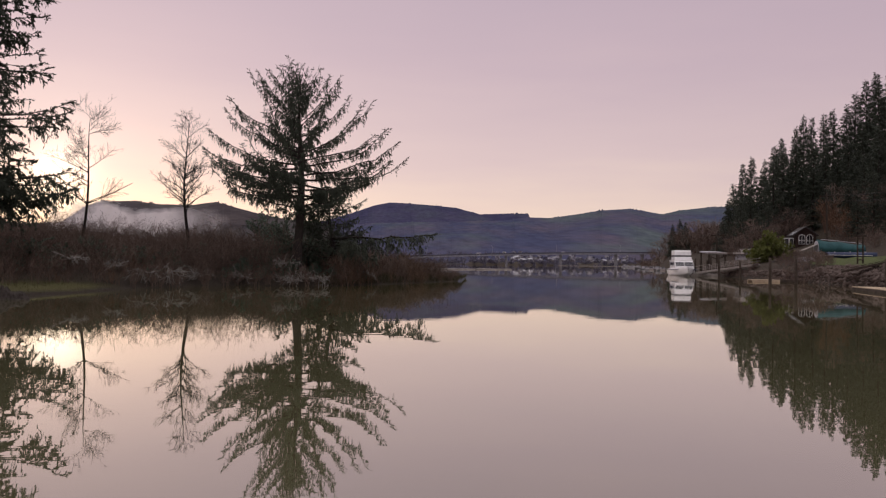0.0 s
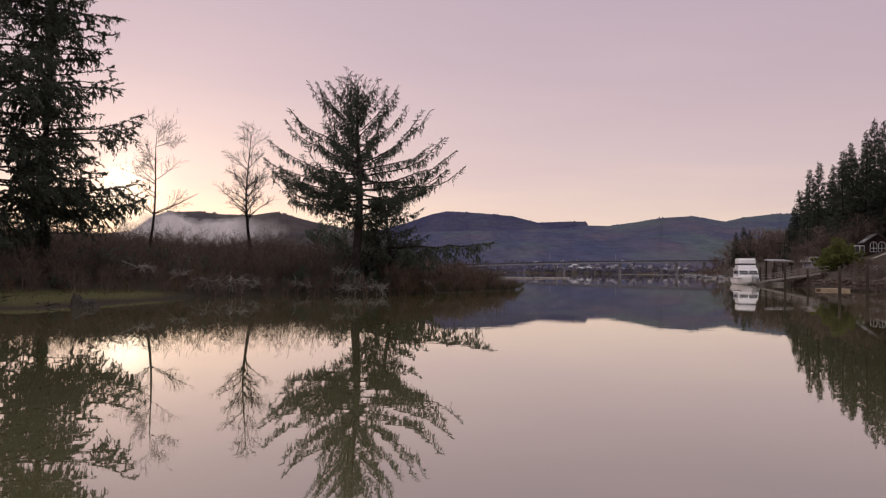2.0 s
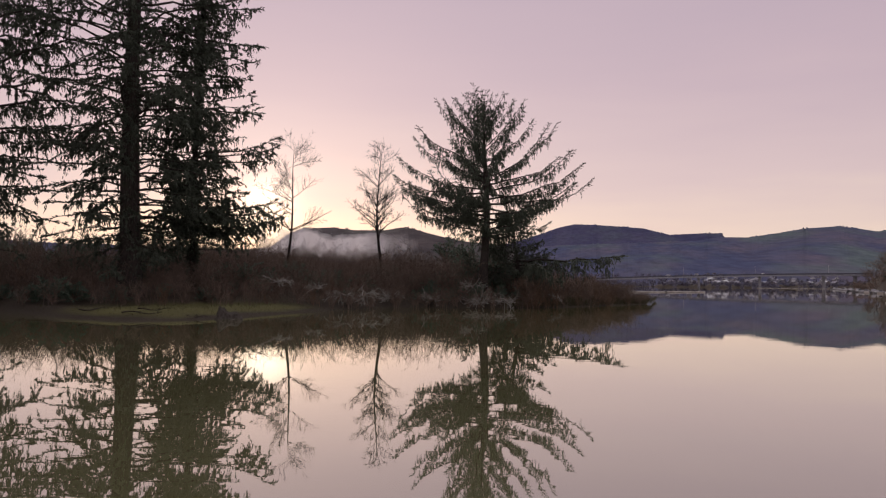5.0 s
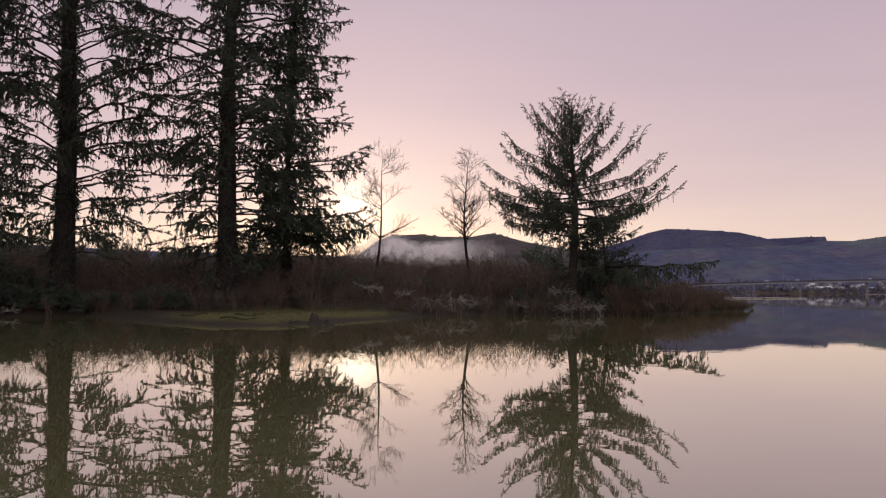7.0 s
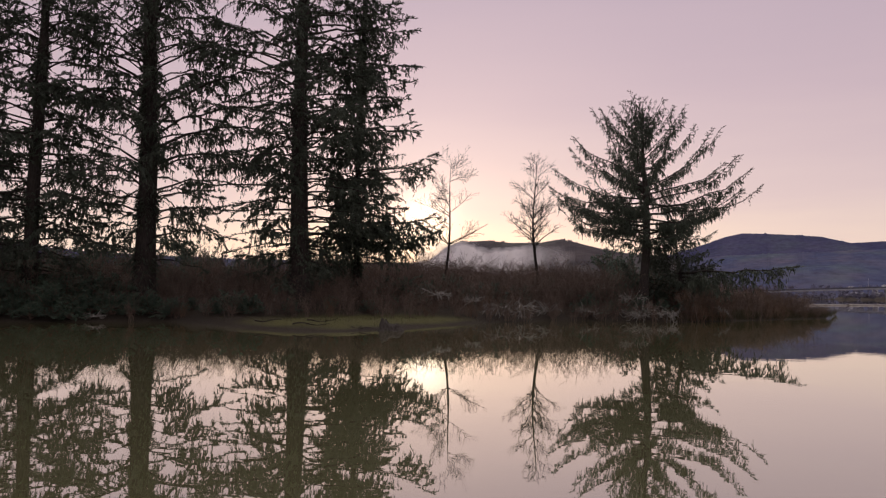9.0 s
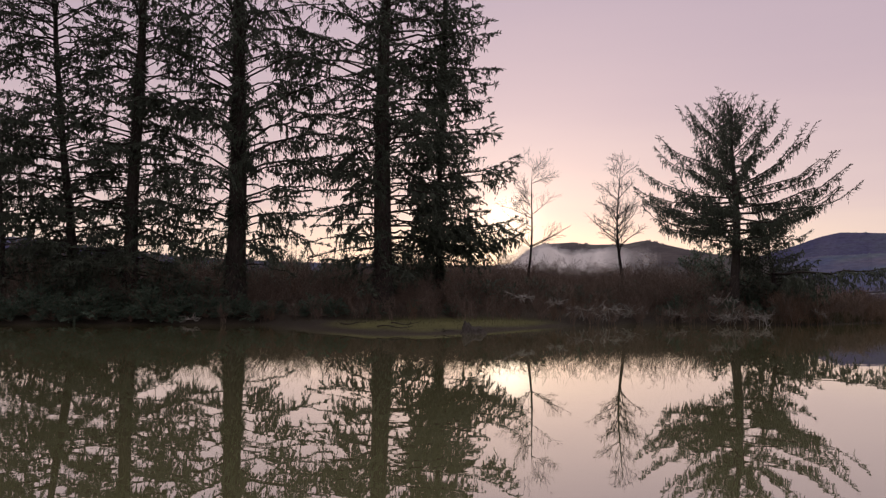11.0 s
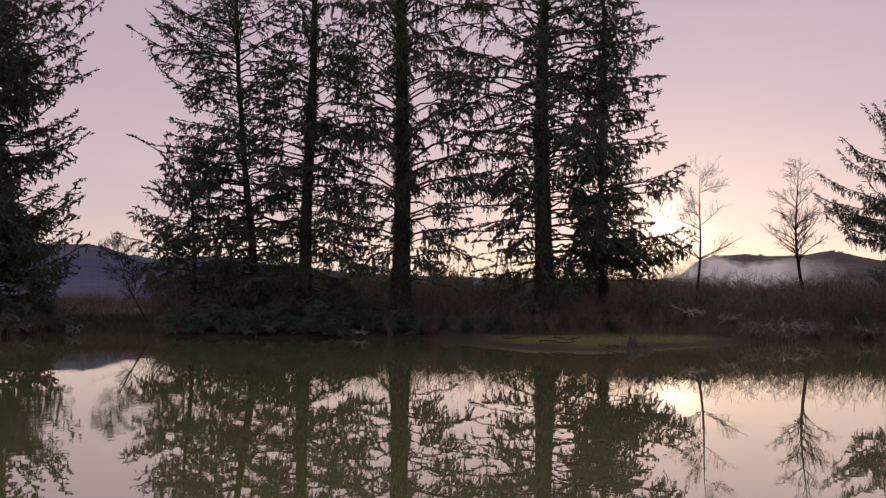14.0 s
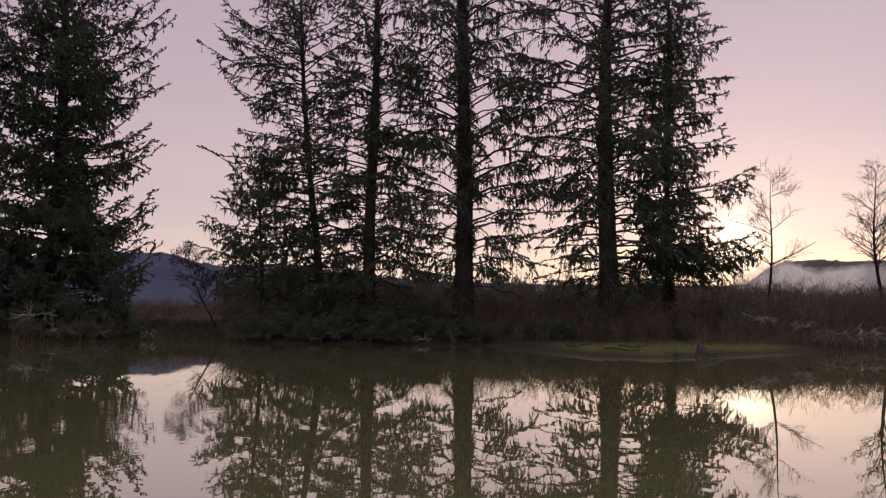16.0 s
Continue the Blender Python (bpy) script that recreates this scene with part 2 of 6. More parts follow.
def tubes(paths, radii, sides=4):
    """Tapered tubes along paths (n, k, 3) with radii (n, k): verts and quads."""
    paths, radii = np.asarray(paths, float), np.asarray(radii, float)
    n, k, _ = paths.shape
    tan = np.gradient(paths, axis=1)
    tan /= np.linalg.norm(tan, axis=2, keepdims=True) + 1e-9
    ref = np.where(np.abs(tan[..., 2:3]) > 0.85, np.array([1.0, 0, 0]), np.array([0, 0, 1.0]))
    a = np.cross(tan, ref)
    a /= np.linalg.norm(a, axis=2, keepdims=True) + 1e-9
    b = np.cross(tan, a)
    t = np.arange(sides) * 2 * np.pi / sides
    ring = a[:, :, None] * np.cos(t)[None, None, :, None] + b[:, :, None] * np.sin(t)[None, None, :, None]
    v = (paths[:, :, None] + ring * radii[:, :, None, None]).reshape(-1, 3)
    i, j, s = np.meshgrid(np.arange(n), np.arange(k - 1), np.arange(sides), indexing="ij")
    s2 = (s + 1) % sides
    q = np.stack([(i * k + j) * sides + s, (i * k + j) * sides + s2, (i * k + j + 1) * sides + s2, (i * k + j + 1) * sides + s], -1)
    return v, q.reshape(-1, 4)


def sprays(base, direction, length, width, rng):
    """Needle twigs: a slim blade for each, as verts and triangles."""
    n = len(base)
    d = direction / (np.linalg.norm(direction, axis=1, keepdims=True) + 1e-9)
    r = rng.normal(size=(n, 3))
    a = np.cross(d, r)
    a /= np.linalg.norm(a, axis=1, keepdims=True) + 1e-9
    L, W = length[:, None], width[:, None]
    v = np.stack([base - a * W * 0.4, base + d * L * 0.45 + a * W * 1.4, base + d * L - a * W * 0.3], 1).reshape(-1, 3)
    return v, np.arange(n * 3).reshape(-1, 3)


class Pile:
    """Collects arrays of verts and faces."""

    def __init__(self):
        self.v, self.t, self.q, self.n = [], [], [], 0

    def add(self, v, f):
        f = np.asarray(f)
        (self.t if f.shape[1] == 3 else self.q).append(f + self.n)
        self.v.append(v)
        self.n += len(v)

    def mesh(self, name, mat, smooth=False):
        faces = [np.concatenate(g) for g in (self.t, self.q) if g]
        return mesh(name, np.concatenate(self.v), faces, mat, smooth)


# ---- land and water ----
SHORE = [(-180, 14), (-120, 16), (-90, 30), (-60, 42), (-40, 54), (-30, 66), (-26, 80), (-23.3, 95), (-20, 116), (-17.7, 142),
         (-15.8, 235), (-14.9, 560), (-13, 660), (-2.2, 640), (-1.9, 90), (-1.4, 66.5), (0.5, 62), (3.5, 56), (7, 51), (10.4, 49),
         (15.5, 50), (18.5, 47.5), (21, 44.5), (24, 40.5), (26.3, 37.4), (29.1, 34.3), (32, 32.4), (36, 32.3), (39, 35), (42, 39.5), (45, 43.5), (48, 43.5), (53, 44), (58, 45), (62, 46),
         (66.6, 50), (70, 48.5), (74, 47.5), (85, 48), (100, 50), (130, 30), (180, 14)]
S_AZ, S_D = np.array([a for a, _ in SHORE], float), np.array([d for _, d in SHORE], float)


FLAT_AZ, FLAT_W = [20, 23, 27, 30, 36, 39, 42, 45], [0, 2, 5.6, 8.2, 9, 6, 3, 0]      # width of the mud flat before the bank


POINT_AZ, POINT_W = [-1.9, -1.4, 3, 8, 14, 16], [1.0, 5.0, 22, 55, 300, 900]      # depth of the wooded point


def shore(az):
    return np.interp(az, S_AZ, S_D)


def ground_height(az, r):
    """Height of the one ground sheet: lake bed, mud flat, banks, right-hand slope."""
    az, r = np.asarray(az, float), np.asarray(r, float)
    d = r - shore(az)
    wob = np.sin(az * 2.3 + r * 0.31) * np.sin(r * 0.47 - az * 1.1) * 0.5 + np.sin(az * 5.1) * np.sin(r * 1.3) * 0.3
    bed = -np.minimum(2.5, 0.12 * -d)
    flat = np.interp(az, FLAT_AZ, FLAT_W)
    bank = np.interp(d - flat, [-40, 0, 1.0, 7, 40], [0.0, 0.0, 0.2, 0.75, 1.3]) * np.interp(az, [0, 5, 10], [0.3, 0.5, 1.0])
    mud = np.clip(d * 0.12, 0, 0.32) + 0.05 * wob * np.clip(d, 0, 1)
    left = mud + bank * (1 + 0.15 * wob)
    back = np.interp(az, POINT_AZ, POINT_W)
    left = np.where(r > 650, left, left * np.clip((back - d) / 5.0, 0, 1))
    steep = np.interp(az, [-60, -30, -26, -22, -18, -15], [1.0, 1.0, 0.75, 0.4, 0.2, 0.1])
    right = np.interp(d, [0, 0.8, 2, 6, 12, 40, 3000], [0, 0.55, 1.0, 1.7, 2.0, 3.0, 3.0]) + 0.15 * wob * np.clip(d, 0, 1)
    right = right + steep * np.interp(d, [40, 70, 110, 200, 400, 1200], [0, 4, 14, 34, 60, 60])
    far = np.interp(d, [0, 20, 400, 4000], [0, 2, 8, 20])
    land = np.where(az > -2, left, np.where(az < -15.2, right, far))
    land = np.where(np.abs(az) > 110, np.interp(d, [0, 3, 40], [0, 1.0, 2.0]), land)
    open_water = (az > -2) & (az < 16) & (d > back) & (r < 650)
    return np.where(open_water, -np.minimum(2.5, 0.12 * (d - back)), np.where(d > 0, land, bed))


def build_ground():
    az = np.concatenate([np.arange(-180, -34, 3.0), np.arange(-34, 80, 0.6), np.arange(80, 180, 3.0)])
    r = np.concatenate([[0.5, 5, 10, 14, 18, 22, 25], np.arange(27, 100, 1.0), np.geomspace(101, 4900, 60)])
    A, Rr = np.meshgrid(az, r, indexing="ij")
    Z = ground_height(A, Rr)
    v = np.stack([-Rr * np.sin(np.radians(A)), Rr * np.cos(np.radians(A)), Z], -1).reshape(-1, 3)
    na, nr = len(az), len(r)
    i, j = np.meshgrid(np.arange(na), np.arange(nr - 1), indexing="ij")
    i2 = (i + 1) % na
    q = np.stack([i * nr + j, i * nr + j + 1, i2 * nr + j + 1, i2 * nr + j], -1).reshape(-1, 4)
    ob = new("ground", mesh("ground", v, q, M_GROUND, True))
    return tagged(ob, "muddy mossy lake bank rising to grass and brush", "ground", kind="structure")


build_ground()


def build_water():
    n = 96
    t = np.arange(n) * 2 * np.pi / n
    v = np.concatenate([[[0, 0, 0]], np.stack([1500 * np.cos(t), 1500 * np.sin(t), 0 * t], 1)])
    f = np.stack([np.zeros(n, int), 1 + np.arange(n), 1 + (np.arange(n) + 1) % n], 1)
    return tagged(new("water", mesh("water", v, f, M_WATER)), "still olive lake water mirroring the dawn sky", "water", kind="structure")


build_water()


def ridge(name, mat, az0, az1, near, far_d, profile, teeth, label, base=-1.0, seed=0):
    """A hill range: a rising sheet with a ragged wooded crest and a back slope."""
    rng = np.random.default_rng(seed)
    az = np.arange(az0, az1, 0.07)
    el = np.interp(az, [p[0] for p in profile], [p[1] for p in profile])
    wooded = np.clip(np.sin(az * 2.3 + seed) + 0.6 * np.sin(az * 5.9) + 0.5, 0.15, 1.4)
    el = el + np.abs(rng.normal(size=len(az))) * teeth * wooded
    s = np.array([0, 0.12, 0.25, 0.4, 0.55, 0.7, 0.85, 0.95, 1.0, 1.25])
    rows = []
    a = np.radians(az)
    for k, u in enumerate(s):
        rr = near + (far_d - near) * u
        lump = max(0.0, 1 - u) * u
        e = el * min(u, 1) ** 0.7 * (1 + lump * 0.25 * np.sin(az * 0.6 + u * 5))
        h = 1.6 + rr * np.tan(np.radians(e)) if 0 < u <= 1 else np.full(len(az), base)
        rows.append(np.stack([-rr * np.sin(a), rr * np.cos(a), h], 1))
    v = np.stack(rows, 0).reshape(-1, 3)
    n = len(az)
    i, j = np.meshgrid(np.arange(len(s) - 1), np.arange(n - 1), indexing="ij")
    q = np.stack([i * n + j, i * n + j + 1, (i + 1) * n + j + 1, (i + 1) * n + j], -1).reshape(-1, 4)
    return tagged(new(name, mesh(name, v, q, mat, True)), label, "hill", kind="structure")


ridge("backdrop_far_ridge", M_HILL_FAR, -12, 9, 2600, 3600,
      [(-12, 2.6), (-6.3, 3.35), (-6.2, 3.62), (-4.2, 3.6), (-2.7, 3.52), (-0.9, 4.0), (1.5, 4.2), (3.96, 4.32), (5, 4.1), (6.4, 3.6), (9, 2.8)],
      0.03, "distant wooded ridge coloured blue for haze", seed=1)
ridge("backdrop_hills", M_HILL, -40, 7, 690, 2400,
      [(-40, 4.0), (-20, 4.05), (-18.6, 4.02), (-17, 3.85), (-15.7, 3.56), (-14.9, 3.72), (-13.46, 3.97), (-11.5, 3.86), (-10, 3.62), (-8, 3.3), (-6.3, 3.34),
       (-4.5, 3.1), (0, 2.95), (5, 2.8), (7, 2.6)], 0.035, "green wooded hills across the lake with haze blue in their colour", seed=2)
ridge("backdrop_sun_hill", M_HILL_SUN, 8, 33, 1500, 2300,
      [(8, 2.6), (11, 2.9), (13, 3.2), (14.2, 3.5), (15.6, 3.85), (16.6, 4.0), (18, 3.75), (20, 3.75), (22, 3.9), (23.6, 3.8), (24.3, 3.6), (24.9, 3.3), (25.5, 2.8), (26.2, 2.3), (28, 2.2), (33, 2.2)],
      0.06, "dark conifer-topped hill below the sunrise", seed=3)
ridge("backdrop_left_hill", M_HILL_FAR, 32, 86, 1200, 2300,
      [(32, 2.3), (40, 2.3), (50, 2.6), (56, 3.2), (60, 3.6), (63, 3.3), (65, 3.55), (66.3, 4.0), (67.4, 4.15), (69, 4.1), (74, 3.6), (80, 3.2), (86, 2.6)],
      0.06, "wooded hill beyond the left bank coloured blue for haze", seed=4)


# ---- trees ----
def limb_paths(z, phi, length, a, b, k=7, wob=None, tip=0.0):
    """Limb curves in tree space: level reach length, rise length*(a*s + b*s*s + tip*s**4)."""
    s = np.linspace(0, 1, k)
    out = length[:, None] * s
    rise = length[:, None] * (a[:, None] * s + b[:, None] * s * s + tip * s ** 4)
    ph = phi[:, None] + (0 if wob is None else wob[:, None] * s)
    return np.stack([out * np.cos(ph), out * np.sin(ph), z[:, None] + rise], -1)


def sample(paths, which, s):
    """Points and tangents at s in 0..1 of the chosen paths."""
    k = paths.shape[1]
    f = np.clip(s, 0, 0.9999) * (k - 1)
    i = f.astype(int)
    u = (f - i)[:, None]
    p0, p1 = paths[which, i], paths[which, i + 1]
    return p0 * (1 - u) + p1 * u, p1 - p0


def spruce(name, x, y, z, label, height, girth, reach, first, rise, curl, limbs, seed, lean=(0, 0), group="", bare=0.2, extra=(), lump=0.3, droop=0.5, hang=1.0, tuft=0.45, fan=0.2, step=0.24,
           thick=1.0, even=0.72, tip=0.12, gaps=-0.9, low=1.0, shaggy=0, density=1.0):
    """A Sitka spruce. reach: (height fraction, metres) profile; rise/curl: (fraction, value) of the limbs' slope and bend; tip: upturn of the limbs' ends.
    Fronds stand off the limbs every step metres, droop, carry twiglets on both sides and tufts that hang below; gaps: below this the sky shows through.
    extra: single limbs (height, heading in degrees, length, slope, bend)."""
    rng = np.random.default_rng(seed)
    root = thing(name, x, y, z, label, "tree", group)
    lx, ly = lean
    # trunk
    k = 14
    u = np.linspace(0, 1, k)
    spine = np.stack([lx * u + 0.12 * np.sin(u * 7 + seed), ly * u + 0.1 * np.cos(u * 5 + seed) - 0.1, u * height], 1)
    rad = girth * (np.maximum(1 - u, 0.02) ** 0.8) * (1 + 0.3 * np.exp(-u * height / 0.8))
    spine[0, 2] = -0.4
    v, q = tubes(spine[None], rad[None], 12)
    v = v + rng.normal(size=v.shape) * 0.02
    child("trunk", mesh("trunk", v, q, M_BARK, True), root, "dark furrowed bark")

    def spine_at(h):
        f = np.clip(h / height, 0, 1)
        return np.stack([np.interp(f, u, spine[:, 0]), np.interp(f, u, spine[:, 1])], 1)

    hf = first / height + (1 - first / height) * np.clip((np.arange(limbs) + rng.uniform(-0.4, 0.4, limbs)) / limbs, 0, 1) ** low
    hf = np.clip(hf, first / height, 0.985)
    phi = np.arange(limbs) * 2.39996 + rng.normal(size=limbs) * 0.35
    clump = 1 + lump * np.sin(phi * 2 + hf * 23 + seed) * rng.uniform(0.3, 1, limbs)
    length = np.interp(hf, [p[0] for p in reach], [p[1] for p in reach]) * clump * rng.uniform(even, 1.08, limbs)
    a = np.interp(hf, [p[0] for p in rise], [p[1] for p in rise]) + rng.normal(size=limbs) * 0.07
    b = np.interp(hf, [p[0] for p in curl], [p[1] for p in curl]) + rng.normal(size=limbs) * 0.06
    hz = hf * height
    if extra:
        e = np.array(extra, float)
        hz, phi = np.concatenate([hz, e[:, 0]]), np.concatenate([phi, np.radians(e[:, 1])])
        length, a, b = np.concatenate([length, e[:, 2]]), np.concatenate([a, e[:, 3]]), np.concatenate([b, e[:, 4]])
    n = len(hz)
    paths = limb_paths(hz, phi, length, a, b, 9, rng.normal(size=n) * 0.25, tip)
    paths[:, :, :2] += spine_at(hz)[:, None]
    paths[:, 1:-1] += rng.normal(size=(n, 7, 3)) * (0.012 * length)[:, None, None]
    wood, crown = Pile(), Pile()
    r0 = 0.010 + 0.0095 * length
    wood.add(*tubes(paths, r0[:, None] * np.linspace(1, 0.14, 9)[None], 4))

    def unit(d):
        return d / (np.linalg.norm(d, axis=1, keepdims=True) + 1e-9)

    def fuzz(base, dirn, lo, hi):
        m = len(base)
        crown.add(*sprays(base, dirn, rng.uniform(lo, hi, m), rng.uniform(0.025, 0.05, m) * thick, rng))

    sparse = np.interp(hz, [13.0, 17.0, 22.0, 22.5], [1.0, 0.8, 0.75, 0.4])      # the tops thin out
    # fronds, turn about on either side of each limb
    cnt = np.maximum((length * (1 - bare) / step).astype(int), 3)
    which = np.repeat(np.arange(n), cnt)
    order = np.arange(len(which)) - np.repeat(np.cumsum(cnt) - cnt, cnt)
    s = bare + (1 - bare) * (order + rng.uniform(0.1, 0.9, len(which))) / cnt[which]
    p, t = sample(paths, which, s)
    waves = unit(rng.normal(size=(3, 3)) * np.array([1, 1, 1.6])) * (2 * np.pi / np.array([[1.9], [2.7], [3.8]]))
    patch = np.sin(p @ waves.T + rng.uniform(0, 6, 3)).sum(1)
    keep = (patch > gaps + rng.normal(size=len(p)) * 0.3) | (s > 0.93)
    which, s, p, t, order = which[keep], s[keep], p[keep], t[keep], order[keep]
    m = len(which)
    th = np.arctan2(t[:, 1], t[:, 0]) + np.where(order % 2, -1, 1) * rng.uniform(0.55, 1.2, m)
    bl = np.minimum((0.26 + 1.45 * fan * length[which] * (1.02 - s) ** 0.7) * rng.uniform(0.55, 1.25, m), 1.9)
    slope = t[:, 2] / (np.linalg.norm(t[:, :2], axis=1) + 1e-6)
    side = limb_paths(p[:, 2] * 0, th, bl, np.clip(slope, -0.5, 1.6) * 0.55 + rng.normal(size=m) * 0.12, -droop * rng.uniform(0.5, 1.4, m) * (1 - 0.9 * s ** 4), 4)
    side += p[:, None]
    wood.add(*tubes(side[:, ::3], (0.005 + 0.006 * bl)[:, None] * np.array([[1, 0.3]]), 3))
    child("branchwork", wood.mesh("branchwork", M_BARK), root)

    # twiglets on both sides of the fronds, and all round the limbs' outer ends
    ct = np.maximum((bl / 0.037 * density * sparse[which]).astype(int), 2)
    c = np.repeat(np.arange(m), ct)
    f = rng.uniform(0.05, 1.0, len(c))
    q0, d0 = sample(side, c, f)
    d0 = unit(d0)
    across = unit(np.cross(d0, np.array([0, 0, 1.0])))
    flip = np.where(rng.random(len(c)) < 0.5, -1, 1)[:, None]
    fuzz(q0, d0 * 0.65 + across * flip * rng.uniform(0.1, 0.7, (len(c), 1)) + np.array([[0, 0, -1.1 * droop]]) * (1 - 1.25 * s[c, None] ** 5) + rng.normal(size=(len(c), 3)) * 0.2, 0.14, 0.32)
    co = np.maximum((length / 0.05 * density * sparse).astype(int), 6)
    c = np.repeat(np.arange(n), co)
    q0, d0 = sample(paths, c, 1 - (1 - bare) * rng.random(len(c)) ** 1.35)
    fuzz(q0, unit(d0) * 0.9 + rng.normal(size=(len(c), 3)) * 0.34 + np.array([0, 0, 1.6 * tip]), 0.10, 0.26)
    # tufts that hang from the fronds
    ch = rng.poisson(hang * (0.4 + bl) * 1.7 * sparse[which] * np.clip((1 - s) / 0.2, 0, 1))
    c = np.repeat(np.arange(m), ch)
    q0, _ = sample(side, c, rng.uniform(0.15, 1.0, len(c)))
    ln = tuft * rng.uniform(0.4, 1.5, len(c)) ** 1.3
    sway = np.array([0, 0, -1.0]) + rng.normal(size=(len(c), 3)) * 0.12
    for g0, spread in ((0.0, 0.3), (0.12, 0.3), (0.3, 0.24), (0.5, 0.2), (0.75, 0.14)):
        fuzz(q0 + sway * (ln * g0)[:, None], sway + rng.normal(size=(len(c), 3)) * spread, 0.16, 0.3)
    if shaggy:
        # moss and short shoots on the bole, in clumps
        knots = rng.uniform(1.0, min(height * 0.7, 22), 40)
        hh = rng.choice(knots, shaggy) + rng.normal(size=shaggy) * 0.35
        hh = np.clip(hh, 0.6, height * 0.8)
        a0 = rng.uniform(0, 2 * np.pi, shaggy)
        rr = np.interp(hh / height, u, rad) * 0.95
        q0 = np.stack([rr * np.cos(a0), rr * np.sin(a0), hh], 1)
        q0[:, :2] += spine_at(hh)
        fuzz(q0, np.stack([np.cos(a0), np.sin(a0), np.full(shaggy, -0.9)], 1) + rng.normal(size=(shaggy, 3)) * 0.4, 0.15, 0.5)
    child("crown", crown.mesh("crown", M_NEEDLE), root, "dark green hanging needle sprays")
    return root


def on_ground(az, dist):
    x, y = at(az, dist)
    return x, y, float(ground_height(az, dist)) - 0.05


spruce("spruce_tree", *on_ground(10.5, 52.5), "broad open-grown spruce with upswept limbs on the point", 13.0, 0.34,
       [(0, 3.0), (0.3, 3.6), (0.34, 5.0), (0.38, 6.0), (0.42, 6.8), (0.485, 7.1), (0.55, 6.1), (0.63, 5.1), (0.7, 3.8), (0.78, 2.8), (0.86, 1.9), (0.93, 0.9), (1, 0.3)], 3.9,
       [(0, 0.0), (0.3, 0.02), (0.36, 0.03), (0.42, 0.02), (0.485, 0.0), (0.55, 0.14), (0.63, 0.33), (0.7, 0.52), (0.78, 0.8), (0.86, 1.05), (0.93, 1.4), (1, 2.0)],
       [(0, 0.1), (0.45, 0.1), (0.6, 0.14), (0.8, 0.14), (1, 0.0)], 74, 11,
       bare=0.13, lump=0.05, droop=0.75, hang=1.7, tuft=0.3, fan=0.04, step=0.095, even=0.88, tip=0.15, gaps=-1.7, thick=0.62, density=1.0,
       extra=[(5.2, 190, 6.7, -0.06, 0.12), (6.1, 197, 6.2, 0.0, 0.12), (7.2, 186, 5.9, 0.06, 0.12), (6.2, 8, 7.0, -0.02, 0.1)])
spruce("spruce_tree", *on_ground(8.2, 54), "smaller dark spruce with one long low drooping bough", 5.6, 0.22,
       [(0, 3.4), (0.4, 3.0), (0.7, 1.8), (1, 0.4)], 0.8, [(0, 0.0), (0.6, 0.2), (1, 0.9)], [(0, 0.1), (1, 0.2)], 54, 12,
       droop=0.6, hang=1.6, fan=0.15, step=0.18, gaps=-1.7, density=0.9, extra=[(2.5, -41, 8.8, 0.02, -0.06), (2.2, -50, 5.8, -0.02, -0.04)], tip=0.06, tuft=0.5)
TALL_RISE, TALL_CURL = [(0, 0.16), (0.2, 0.24), (0.45, 0.4), (0.6, 0.5), (1, 1.0)], [(0, -0.42), (0.3, -0.38), (0.6, -0.32), (1, 0.1)]
GROVE = "tall spruces on the bank"
spruce("spruce_tree", *on_ground(35.4, 45), "tall spruce with a thick dark trunk and drooping sprays", 31, 0.57,
       [(0, 3.6), (0.12, 4.7), (0.2, 5.2), (0.3, 6.4), (0.5, 6.6), (0.65, 5.6), (1, 0.8)], 1.8, TALL_RISE, TALL_CURL, 204, 21, group=GROVE, fan=0.18, density=1.2, hang=1.2, shaggy=1500, bare=0.3, droop=0.6, gaps=-0.5, thick=1.15,
       extra=[(5.6, 46, 6.0, 0.25, -0.45), (4.8, 42, 5.4, 0.24, -0.5), (4.0, 50, 5.0, 0.2, -0.4), (3.4, 40, 4.6, 0.2, -0.45), (5.0, 30, 5.6, 0.24, -0.5), (6.4, 36, 5.6, 0.25, -0.45)]
       + [(7.0 + 1.2 * i, 5 + (i * 37) % 55, 4.4 + (i % 3) * 0.5, 0.3, -0.4) for i in range(12)])
spruce("spruce_tree", *on_ground(31.2, 48), "slimmer spruce close behind its thick neighbour", 27, 0.22,
       [(0, 3.0), (0.15, 3.2), (0.26, 3.3), (0.4, 3.0), (0.6, 2.5), (1, 0.6)], 2.4, TALL_RISE, TALL_CURL, 165, 22, group=GROVE, shaggy=2500, bare=0.08, fan=0.24, hang=1.3, gaps=-0.7, droop=0.55, thick=1.15, lump=0.45, tip=0.2,
       extra=[(8.0, 8, 5.3, 0.14, -0.16), (7.5, 16, 4.6, 0.14, -0.2), (7.8, 0, 4.8, 0.12, -0.16), (4.6, 10, 3.8, 0.05, -0.25), (5.4, 0, 3.9, 0.1, -0.25), (3.8, 12, 3.8, -0.05, -0.15), (4.9, 20, 4.0, 0.1, -0.3), (4.5, 6, 5.5, 0.06, -0.16), (4.1, 14, 5.3, 0.02, -0.1), (4.9, -4, 5.3, 0.05, -0.18), (3.7, 9, 5.0, 0.05, -0.1)])
